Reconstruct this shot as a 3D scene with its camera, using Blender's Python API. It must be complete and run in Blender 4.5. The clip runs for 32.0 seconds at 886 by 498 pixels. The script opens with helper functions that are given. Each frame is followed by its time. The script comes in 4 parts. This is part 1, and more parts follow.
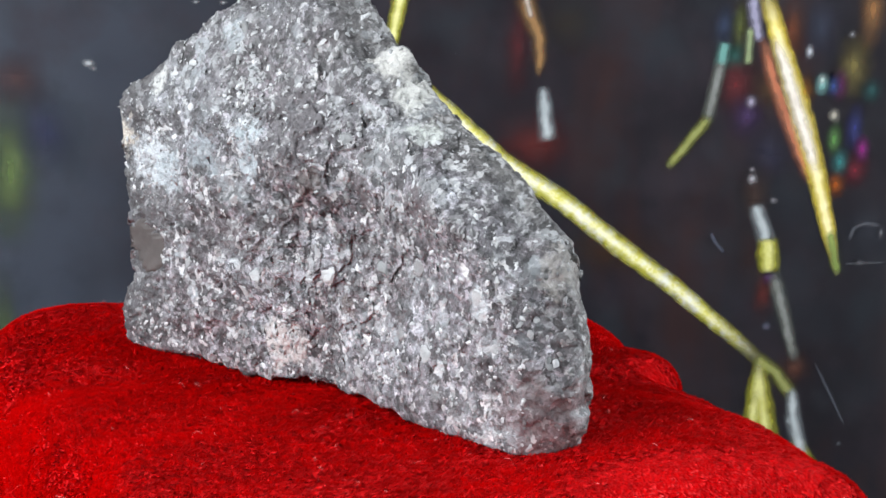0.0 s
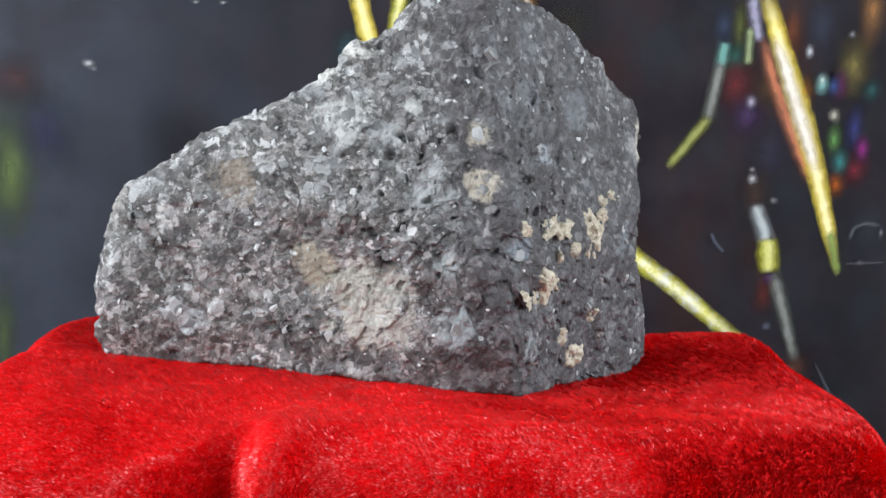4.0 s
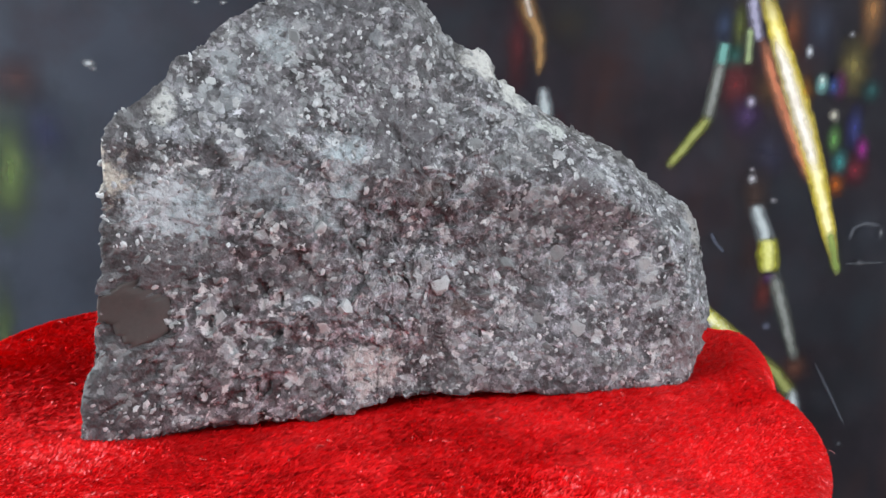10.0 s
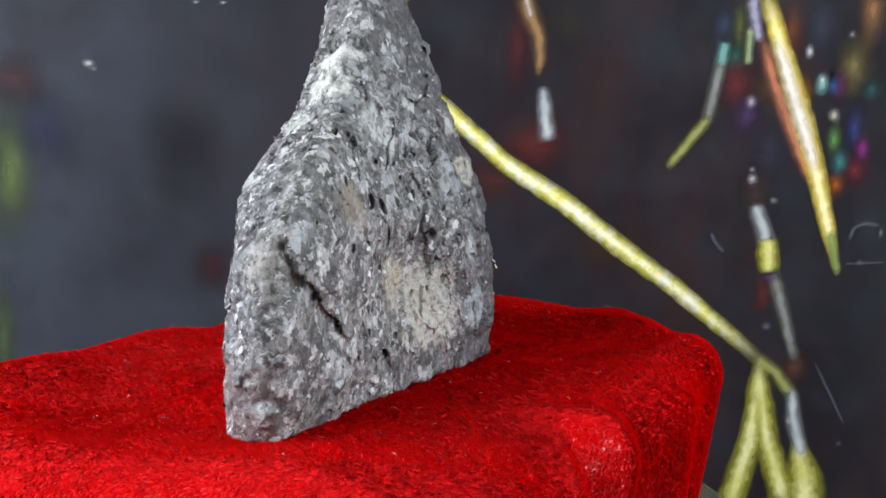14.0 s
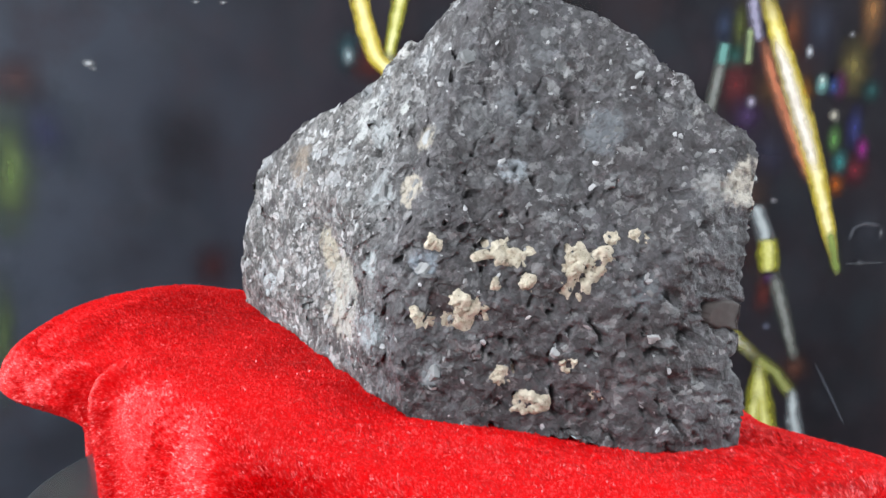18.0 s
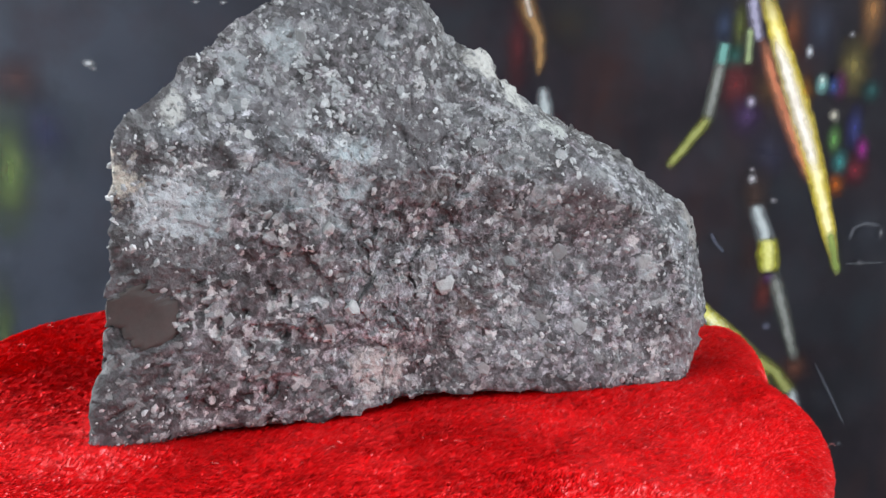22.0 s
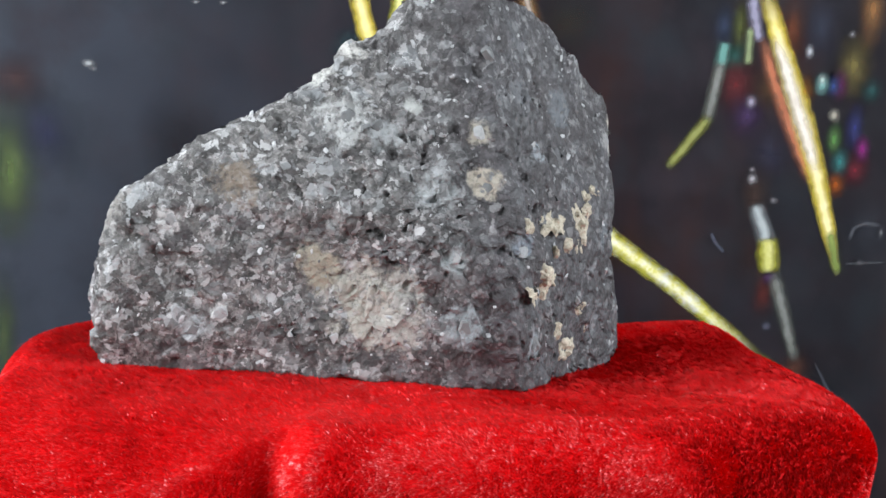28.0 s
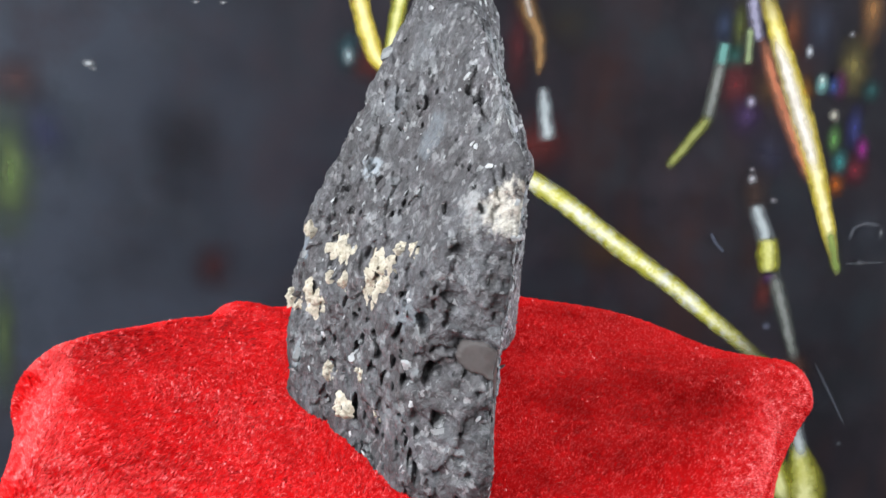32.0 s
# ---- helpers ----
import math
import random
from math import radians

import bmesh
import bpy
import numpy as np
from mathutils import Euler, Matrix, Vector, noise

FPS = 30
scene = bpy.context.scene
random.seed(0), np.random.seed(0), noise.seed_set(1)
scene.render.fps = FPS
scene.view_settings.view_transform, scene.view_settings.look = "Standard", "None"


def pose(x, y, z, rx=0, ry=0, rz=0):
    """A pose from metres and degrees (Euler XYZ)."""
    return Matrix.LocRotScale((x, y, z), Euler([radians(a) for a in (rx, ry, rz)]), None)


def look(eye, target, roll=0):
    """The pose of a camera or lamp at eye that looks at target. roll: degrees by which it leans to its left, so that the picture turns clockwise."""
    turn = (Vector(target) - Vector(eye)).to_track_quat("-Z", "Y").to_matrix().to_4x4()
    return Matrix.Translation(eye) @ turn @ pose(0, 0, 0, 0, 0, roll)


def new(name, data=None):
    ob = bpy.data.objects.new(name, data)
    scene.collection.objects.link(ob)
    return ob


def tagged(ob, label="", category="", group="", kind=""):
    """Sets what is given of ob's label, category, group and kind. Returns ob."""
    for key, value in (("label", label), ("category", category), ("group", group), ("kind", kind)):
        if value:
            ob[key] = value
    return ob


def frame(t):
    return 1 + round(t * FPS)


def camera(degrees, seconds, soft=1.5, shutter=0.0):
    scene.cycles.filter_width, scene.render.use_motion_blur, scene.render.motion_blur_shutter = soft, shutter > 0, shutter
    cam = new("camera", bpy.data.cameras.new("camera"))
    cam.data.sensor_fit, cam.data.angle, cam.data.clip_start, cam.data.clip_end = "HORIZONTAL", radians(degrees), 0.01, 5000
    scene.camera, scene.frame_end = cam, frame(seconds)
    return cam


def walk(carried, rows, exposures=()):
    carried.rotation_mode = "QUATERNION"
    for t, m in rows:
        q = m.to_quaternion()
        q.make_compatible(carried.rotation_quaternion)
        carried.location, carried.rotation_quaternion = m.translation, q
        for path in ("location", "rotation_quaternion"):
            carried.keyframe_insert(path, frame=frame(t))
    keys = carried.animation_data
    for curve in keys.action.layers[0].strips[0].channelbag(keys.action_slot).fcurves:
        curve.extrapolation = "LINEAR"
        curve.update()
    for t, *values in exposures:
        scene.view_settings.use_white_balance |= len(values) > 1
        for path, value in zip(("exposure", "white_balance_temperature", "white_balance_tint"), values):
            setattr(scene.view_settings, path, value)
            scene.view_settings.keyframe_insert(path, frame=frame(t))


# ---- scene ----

# A lump of breccia on a red velvet cushion that turns before a printed backdrop. Lengths below are in centimetres.
CM = 0.01

# ---- camera: it stands still ----
EYE = Vector((0.00006, -0.27, 0.07834))
AIM = EYE + Vector((0.02947, 0.98165, -0.18842))
cam = camera(35.97, 32.0, soft=1.6)
STAND = look(EYE, AIM, 2.68)
walk(cam, [(0.0, STAND), (32.0, STAND)])

# ---- light: daylight through two windows beside the table ----
world = bpy.data.worlds.new("world")
scene.world = world
world.use_nodes = True
wn = world.node_tree.nodes
sky = wn.new("ShaderNodeTexSky")
sky.sky_type, sky.sun_disc = "NISHITA", False
sky.sun_elevation, sky.sun_rotation = radians(40), radians(250)
world.node_tree.links.new(sky.outputs[0], wn["Background"].inputs[0])
wn["Background"].inputs[1].default_value = 0.12
# two windows face each other across the table: (wall's x, nearer and farther edge, sill, head, watts)
WINDOWS = [(-0.85, -1.12, 0.25, -0.02, 1.28, 37.0), (1.05, -0.95, 0.25, -0.02, 1.28, 26.0)]
for wx, wy0, wy1, wz0, wz1, watts in WINDOWS:
    lamp = bpy.data.lights.new("window_light", "AREA")
    lamp.shape, lamp.size, lamp.size_y = "RECTANGLE", wy1 - wy0, wz1 - wz0
    lamp.energy, lamp.color = watts, (0.90, 0.96, 1.0)
    lo = new("window_light", lamp)
    lo.matrix_world = look((wx, (wy0 + wy1) / 2, (wz0 + wz1) / 2), (0.0, (wy0 + wy1) / 2, (wz0 + wz1) / 2))
scene.view_settings.exposure = 0.0


# ---- node helpers ----
class Mat:
    """A node material with short calls for its nodes."""

    def __init__(self, name, rough=0.6, metal=0.0):
        self.m = bpy.data.materials.new(name)
        self.m.use_nodes = True
        self.t = self.m.node_tree
        self.b = self.t.nodes["Principled BSDF"]
        self.b.inputs["Roughness"].default_value = rough
        self.b.inputs["Metallic"].default_value = metal

    def n(self, kind, **kw):
        node = self.t.nodes.new("ShaderNode" + kind)
        for k, v in kw.items():
            if k == "op":
                node.operation = v
            elif k == "blend":
                node.blend_type = v
        return node

    def put(self, sock, v):
        if isinstance(v, bpy.types.NodeSocket):
            self.t.links.new(v, sock)
        elif isinstance(v, (tuple, list)) and len(v) == 3 and sock.type == "RGBA":
            sock.default_value = (*v, 1)
        else:
            sock.default_value = v

    def n_grey(self, v):
        node = self.n("CombineXYZ")
        for s in node.inputs:
            self.put(s, v)
        return node.outputs[0]

    def math(self, op, a, b=0.0, c=0.0):
        node = self.n("Math", op=op)
        for s, v in zip(node.inputs, (a, b, c)):
            self.put(s, v)
        return node.outputs[0]

    def vmath(self, op, a, b=(0, 0, 0)):
        node = self.n("VectorMath", op=op)
        self.put(node.inputs[0], a)
        self.put(node.inputs[1], b)
        return node.outputs["Value"] if op in ("DISTANCE", "LENGTH", "DOT_PRODUCT") else node.outputs[0]

    def where(self):
        """The place on the thing itself, in centimetres."""
        return self.vmath("MULTIPLY", self.n("TexCoord").outputs["Object"], (100.0, 100.0, 100.0))

    def noise(self, vec, scale, detail=3.0, rough=0.55, colour=False):
        node = self.n("TexNoise")
        self.put(node.inputs["Vector"], vec)
        node.inputs["Scale"].default_value, node.inputs["Detail"].default_value, node.inputs["Roughness"].default_value = scale, detail, rough
        return node.outputs["Color" if colour else "Fac"]

    def cells(self, vec, scale, out="Color", feature="F1", rnd=1.0):
        node = self.n("TexVoronoi")
        node.feature = feature
        self.put(node.inputs["Vector"], vec)
        node.inputs["Scale"].default_value, node.inputs["Randomness"].default_value = scale, rnd
        return node.outputs[out]

    def ramp(self, v, a, b, x=0.0, y=1.0):
        node = self.n("MapRange")
        node.clamp = True
        for s, w in zip(node.inputs, (v, a, b, x, y)):
            self.put(s, w)
        return node.outputs[0]

    def mix(self, f, a, b, blend="MIX"):
        node = self.n("Mix")
        node.data_type, node.blend_type = "RGBA", blend
        self.put(node.inputs[0], f)
        self.put(node.inputs[6], a)
        self.put(node.inputs[7], b)
        return node.outputs[2]

    def split(self, c):
        node = self.n("SeparateXYZ")
        self.put(node.inputs[0], c)
        return node.outputs

    def bump(self, h, dist, strength=1.0):
        node = self.n("Bump")
        self.put(node.inputs["Height"], h)
        node.inputs["Distance"].default_value, node.inputs["Strength"].default_value = dist, strength
        self.put(self.b.inputs["Normal"], node.outputs[0])

    def colour(self, c):
        self.put(self.b.inputs["Base Color"], c)
        return self


def plain(name, rgb, rough=0.6, metal=0.0, grain=0.12, scale=3.0):
    """A plain surface with a little grain and unevenness."""
    k = Mat(name, rough, metal)
    p = k.where()
    f = k.math("ADD", k.math("MULTIPLY", k.noise(p, scale), 0.6), k.math("MULTIPLY", k.noise(p, scale * 14), 0.4))
    k.colour(k.mix(f, tuple(c * (1 - grain) for c in rgb), tuple(min(1, c * (1 + grain)) for c in rgb)))
    k.put(k.b.inputs["Roughness"], k.ramp(k.noise(p, scale * 3), 0.3, 0.7, rough * 0.85, min(1.0, rough * 1.15)))
    return k.m


def part(name, mesh, material, parent, label=""):
    """Links one mesh as a part under its thing."""
    ob = new(name, mesh)
    if material and not mesh.materials:
        mesh.materials.append(material)
    ob.parent = parent
    if label:
        tagged(ob, label)
    return ob


def arrays(name, verts, faces, smooth=True):
    """A mesh from arrays; all faces have as many corners. verts in centimetres."""
    me = bpy.data.meshes.new(name)
    v, fc = np.asarray(verts, np.float32) * CM, np.asarray(faces, np.int32)
    n, k = fc.shape
    me.vertices.add(len(v))
    me.vertices.foreach_set("co", v.ravel())
    me.loops.add(n * k)
    me.loops.foreach_set("vertex_index", fc.ravel())
    me.polygons.add(n)
    me.polygons.foreach_set("loop_start", np.arange(0, n * k, k, dtype=np.int32))
    me.polygons.foreach_set("use_smooth", np.full(n, smooth))
    me.update(calc_edges=True)
    return me


def from_bm(name, bm, smooth=False):
    me = bpy.data.meshes.new(name)
    bm.to_mesh(me)
    bm.free()
    for poly in me.polygons:
        poly.use_smooth = smooth
    return me


def box(name, x0, x1, y0, y1, z0, z1, bevel=0.0):
    """A box mesh with bevelled edges, in metres."""
    bm = bmesh.new()
    bmesh.ops.create_cube(bm, size=1.0, matrix=Matrix.Translation(((x0 + x1) / 2, (y0 + y1) / 2, (z0 + z1) / 2)) @ Matrix.Diagonal((x1 - x0, y1 - y0, z1 - z0, 1)))
    if bevel:
        bmesh.ops.bevel(bm, geom=bm.edges[:], offset=bevel, segments=2, affect="EDGES")
    return from_bm(name, bm)


def lathe(name, profile, n=96):
    """A turned body from (radius, height) pairs in centimetres."""
    a = np.arange(n) * 2 * math.pi / n
    pr = np.array(profile)
    v = np.stack([pr[:, 0, None] * np.cos(a), pr[:, 0, None] * np.sin(a), np.repeat(pr[:, 1, None], n, 1)], -1).reshape(-1, 3)
    i, j = np.meshgrid(np.arange(len(pr) - 1), np.arange(n), indexing="ij")
    q = np.stack([i * n + j, i * n + (j + 1) % n, (i + 1) * n + (j + 1) % n, (i + 1) * n + j], -1).reshape(-1, 4)
    return arrays(name, v, q)


def hashed(i, j, k, seed):
    h = (i * 73856093) ^ (j * 19349663) ^ (k * 83492791) ^ (seed * 2654435761)
    h = (h ^ (h >> 13)) * 1274126177 & 0x7FFFFFFF
    h = (h ^ (h >> 15)) * 2246822519 & 0x7FFFFFFF
    return (h & 0xFFFFF) / 0xFFFFF


def lumps(p, freq, seed=0):
    """Smooth value noise, -1 to 1, at points p."""
    q = p * freq
    c = np.floor(q).astype(np.int64)
    f = q - c
    f = f * f * (3 - 2 * f)
    out = 0
    for dx in (0, 1):
        for dy in (0, 1):
            for dz in (0, 1):
                w = (f[:, 0] if dx else 1 - f[:, 0]) * (f[:, 1] if dy else 1 - f[:, 1]) * (f[:, 2] if dz else 1 - f[:, 2])
                out = out + w * hashed(c[:, 0] + dx, c[:, 1] + dy, c[:, 2] + dz, seed)
    return out * 2 - 1


def chips(p, freq, seed=0):
    """Steps between random cells: each cell of the rock stands a little higher or lower."""
    q = p * freq
    c = np.floor(q).astype(np.int64)
    best, val = np.full(len(p), 9.0), np.zeros(len(p))
    for dx in (-1, 0, 1):
        for dy in (-1, 0, 1):
            for dz in (-1, 0, 1):
                a = c + (dx, dy, dz)
                s = [hashed(a[:, 0], a[:, 1], a[:, 2], seed + k) for k in range(4)]
                d = (q[:, 0] - a[:, 0] - s[0]) ** 2 + (q[:, 1] - a[:, 1] - s[1]) ** 2 + (q[:, 2] - a[:, 2] - s[2]) ** 2
                m = d < best
                best, val = np.where(m, d, best), np.where(m, s[3], val)
    return val * 2 - 1, np.sqrt(best)


# ---- materials ----
def rock_material():
    k = Mat("breccia", 0.62)
    p = k.where()

    def jitter(v, scale, amount, detail=3.0):
        return k.vmath("ADD", v, k.vmath("MULTIPLY", k.vmath("SUBTRACT", k.noise(p, scale, detail, 0.65, colour=True), (0.5, 0.5, 0.5)), (amount,) * 3))

    warp = jitter(jitter(p, 2.5, 0.35), 9.0, 0.16)
    xyz = k.split(p)
    front = k.ramp(k.math("ADD", k.math("ADD", xyz[1], k.ramp(xyz[0], -4.4, -5.8, 0.0, 1.0)), k.math("MULTIPLY", k.noise(p, 1.2), 0.4)), -1.2, -1.7)
    narrow = k.ramp(k.math("ADD", xyz[0], k.math("MULTIPLY", k.noise(p, 0.9), 1.6)), -0.4, 1.8)
    # ground mass: dark and purplish on the weathered back, a little paler at the narrow end, grey where freshly broken
    large = k.ramp(k.noise(p, 0.75, 4, 0.6), 0.36, 0.64)
    mid = k.ramp(k.noise(p, 3.2, 5, 0.68), 0.34, 0.68)
    weathered = k.mix(mid, k.mix(large, (0.034, 0.029, 0.032), (0.054, 0.050, 0.055)), k.mix(large, (0.064, 0.059, 0.063), (0.083, 0.083, 0.092)))
    pale_end = k.mix(mid, k.mix(large, (0.080, 0.075, 0.075), (0.118, 0.113, 0.115)), k.mix(large, (0.137, 0.132, 0.129), (0.173, 0.169, 0.167)))
    fresh = k.mix(mid, k.mix(large, (0.062, 0.051, 0.058), (0.108, 0.104, 0.116)), k.mix(large, (0.140, 0.126, 0.138), (0.235, 0.240, 0.262)))
    base = k.mix(front, k.mix(narrow, weathered, pale_end), fresh)
    # interlocking grains, each with a grey of its own, at two sizes
    contrast = k.math("MAXIMUM", k.ramp(front, 0, 1, 0.5, 1.0), k.ramp(narrow, 0, 1, 0.5, 0.85))
    lively = k.math("MAXIMUM", k.ramp(front, 0, 1, 0.30, 1.0), k.ramp(narrow, 0, 1, 0.30, 0.75))
    for scale, push, lo, hi in ((3.6, 0.0, 0.46, 1.52), (8.5, 3.7, 0.36, 1.88), (17.0, 1.3, 0.62, 1.42)):
        c = k.split(k.cells(k.vmath("ADD", warp, (push, push, push)), scale))
        tone = k.ramp(k.math("POWER", c[0], 1.3), 0, 1, lo, hi)
        tone = k.math("ADD", k.math("MULTIPLY", k.math("SUBTRACT", tone, 1.0), contrast), 1.0)
        base = k.mix(1.0, base, k.n_grey(tone), "MULTIPLY")
    # white and bluish clasts
    for scale, lo, col, amount in ((2.2, 0.84, (0.31, 0.33, 0.35), 0.8), (4.0, 0.84, (0.44, 0.455, 0.47), 0.95), (6.5, 0.86, (0.62, 0.62, 0.63), 1.0), (11.0, 0.90, (0.60, 0.60, 0.61), 0.9)):
        v = k.vmath("ADD", warp, (scale, 1.7, 2.0 * scale))
        c = k.split(k.cells(v, scale))
        grain = k.math("MULTIPLY", k.ramp(c[0], lo, lo + 0.02), k.ramp(k.cells(v, scale, "Distance", "DISTANCE_TO_EDGE"), 0.01, 0.07))
        patchy = k.ramp(k.noise(k.vmath("ADD", p, (scale, 0.0, 0.0)), 0.9, 3), 0.38, 0.60, 0.12, 1.0)
        keep = k.math("MULTIPLY", k.math("MULTIPLY", grain, patchy), k.math("MULTIPLY", lively, amount))
        base = k.mix(keep, base, k.mix(c[1], col, tuple(v * 0.62 for v in col)))
    # dark crystals and clefts
    for scale, lo in ((3.0, 0.90), (7.0, 0.90)):
        c = k.split(k.cells(k.vmath("ADD", warp, (7.3, 1.1, 4.2)), scale))
        base = k.mix(k.math("MULTIPLY", k.ramp(c[0], lo, lo + 0.03), 0.6), base, (0.032, 0.027, 0.030))

    rag = k.vmath("SUBTRACT", k.noise(p, 1.6, 8, 0.72, colour=True), (0.5, 0.5, 0.5))
    blotch = k.ramp(k.noise(p, 6.0, 5, 0.7), 0.36, 0.52, 0.25, 1.0)

    def stain(c, at, size, col, amount=0.85, soft=0.35):
        q = k.vmath("ADD", p, k.vmath("MULTIPLY", rag, (size * 3.4,) * 3))
        m = k.ramp(k.vmath("DISTANCE", q, at), size * (1 + soft * 0.5), size * (1 - soft * 0.5))
        m = k.math("MULTIPLY", m, blotch)
        return k.mix(k.math("MULTIPLY", m, amount), c, col)

    # (place, size, colour, amount)
    for at, size, col, amount in (
            ((-6.16, -2.25, 4.52), 0.42, (0.50, 0.46, 0.40), 0.95), ((-5.9, -1.7, 4.4), 0.40, (0.30, 0.30, 0.30), 0.8), ((-5.34, -2.44, 3.97), 0.60, (0.44, 0.47, 0.50), 0.95),
            ((-4.7, -2.45, 3.75), 0.45, (0.36, 0.40, 0.43), 0.8), ((-5.2, -2.33, 5.65), 0.28, (0.46, 0.46, 0.45), 0.9), ((-2.04, -2.38, 4.81), 0.32, (0.40, 0.45, 0.48), 0.85), ((-1.95, -2.35, 4.2), 0.28, (0.38, 0.43, 0.46), 0.8),
            ((-3.17, -1.82, 6.69), 0.36, (0.34, 0.38, 0.40), 0.6), ((0.82, -1.25, 6.44), 0.42, (0.48, 0.47, 0.45), 1.0), ((1.46, -1.35, 5.92), 0.42, (0.48, 0.48, 0.46), 1.0), ((2.13, -1.67, 5.19), 0.30, (0.46, 0.48, 0.46), 0.95),
            ((-1.25, -1.95, 0.72), 0.48, (0.44, 0.41, 0.40), 0.95), ((-3.4, -2.3, 4.3), 0.5, (0.30, 0.34, 0.37), 0.6), ((4.17, -2.24, 2.62), 0.25, (0.36, 0.39, 0.41), 0.8),
            ((5.25, -1.55, 3.2), 0.45, (0.33, 0.31, 0.29), 0.6), ((5.4, -1.9, 0.9), 0.7, (0.15, 0.115, 0.12), 0.7), ((2.66, -2.32, 4.09), 0.42, (0.075, 0.060, 0.066), 0.8), ((0.91, -2.07, 4.09), 0.36, (0.075, 0.062, 0.066), 0.8),
            ((-0.37, -2.17, 4.12), 0.26, (0.10, 0.082, 0.080), 0.8), ((0.51, -1.87, 1.77), 0.24, (0.10, 0.075, 0.070), 0.8), ((-0.8, -2.3, 5.3), 0.9, (0.085, 0.076, 0.084), 0.8), ((-3.3, -2.2, 5.6), 0.55, (0.10, 0.09, 0.10), 0.7), ((-5.27, -2.34, 2.96), 0.50, (0.085, 0.080, 0.086), 0.8),
            ((-2.6, -2.2, 2.6), 0.55, (0.085, 0.070, 0.077), 0.7), ((1.6, -2.1, 5.0), 0.5, (0.11, 0.115, 0.12), 0.6),
            ((0.98, 0.69, 1.75), 0.75, (0.36, 0.345, 0.305), 0.95), ((0.45, 0.95, 1.25), 0.50, (0.38, 0.37, 0.34), 0.9), ((1.83, 0.14, 2.38), 0.40, (0.36, 0.33, 0.26), 0.85), ((0.3, 0.95, 2.1), 0.36, (0.34, 0.33, 0.31), 0.8),
            ((1.18, -0.23, 5.26), 0.48, (0.42, 0.43, 0.43), 0.9), ((0.55, 0.2, 4.9), 0.35, (0.36, 0.38, 0.39), 0.8), ((-0.04, 0.14, 5.52), 0.20, (0.40, 0.41, 0.40), 0.9), ((-0.3, 0.9, 3.9), 0.40, (0.32, 0.34, 0.35), 0.75),
            ((-1.21, 1.14, 4.06), 0.30, (0.40, 0.36, 0.30), 0.9), ((-1.17, 0.8, 5.05), 0.22, (0.36, 0.33, 0.28), 0.85), ((3.29, -0.47, 4.01), 0.45, (0.22, 0.175, 0.135), 0.75),
            ((-1.84, 1.57, 2.86), 0.26, (0.17, 0.20, 0.235), 0.95), ((-0.64, 1.6, 1.34), 0.38, (0.29, 0.33, 0.35), 0.8), ((-0.49, 1.48, 2.69), 0.26, (0.32, 0.35, 0.36), 0.8), ((4.61, -0.74, 3.23), 0.24, (0.50, 0.50, 0.50), 0.95),
            ((3.71, -0.27, 1.45), 0.20, (0.48, 0.49, 0.49), 0.95), ((4.18, -0.41, 1.13), 0.22, (0.40, 0.44, 0.46), 0.9), ((-2.18, 1.62, 0.9), 0.26, (0.26, 0.29, 0.31), 0.85), ((-2.77, 0.27, 4.58), 0.22, (0.28, 0.31, 0.34), 0.9),
            ((-3.9, -0.9, 5.3), 0.40, (0.14, 0.155, 0.175), 0.7), ((-2.7, 0.2, 5.8), 0.45, (0.17, 0.18, 0.195), 0.6), ((-5.0, -0.9, 2.6), 0.4, (0.15, 0.17, 0.19), 0.7)):
        base = stain(base, at, size, col, amount)
    k.colour(base)
    k.put(k.b.inputs["Roughness"], k.ramp(k.noise(p, 9.0, 2), 0.3, 0.7, 0.45, 0.75))
    h = k.math("ADD", k.noise(p, 6.0, 4, 0.6), k.math("MULTIPLY", k.cells(warp, 6.0, "Distance"), 0.8))
    k.bump(h, 0.0007, 0.7)
    return k.m


def mineral(name, dark, light, rough, spec=0.5):
    """Pale mineral: every grain takes a shade of its own."""
    k = Mat(name, rough)
    info = k.n("ObjectInfo").outputs["Random"]
    geo = k.n("NewGeometry").outputs["Random Per Island"]
    f = k.math("FRACT", k.math("ADD", k.math("MULTIPLY", info, 7.31), geo))
    p = k.where()
    c = k.mix(k.math("POWER", f, 1.6), dark, light)
    c = k.mix(k.math("MULTIPLY", k.noise(k.n("NewGeometry").outputs["Position"], 900.0, 3), 0.5), c, tuple(v * 0.55 for v in dark))
    k.colour(c)
    k.b.inputs["Specular IOR Level"].default_value = spec
    k.bump(k.noise(k.n("NewGeometry").outputs["Position"], 1500.0, 3), 0.0002, 0.6)
    return k.m


def crust_material():
    """Chalky tan crust, blotched paler and browner, with a crumbly surface."""
    k = Mat("tan_crust", 0.85)
    q = k.where()
    c = k.mix(k.ramp(k.noise(q, 6.0, 5, 0.65), 0.35, 0.65), (0.40, 0.345, 0.26), (0.66, 0.60, 0.49))
    c = k.mix(k.ramp(k.noise(q, 18.0, 3), 0.58, 0.70, 0.0, 0.8), c, (0.14, 0.115, 0.09))
    k.colour(c)
    k.bump(k.noise(q, 16.0, 4, 0.65), 0.0006, 0.9)
    return k.m


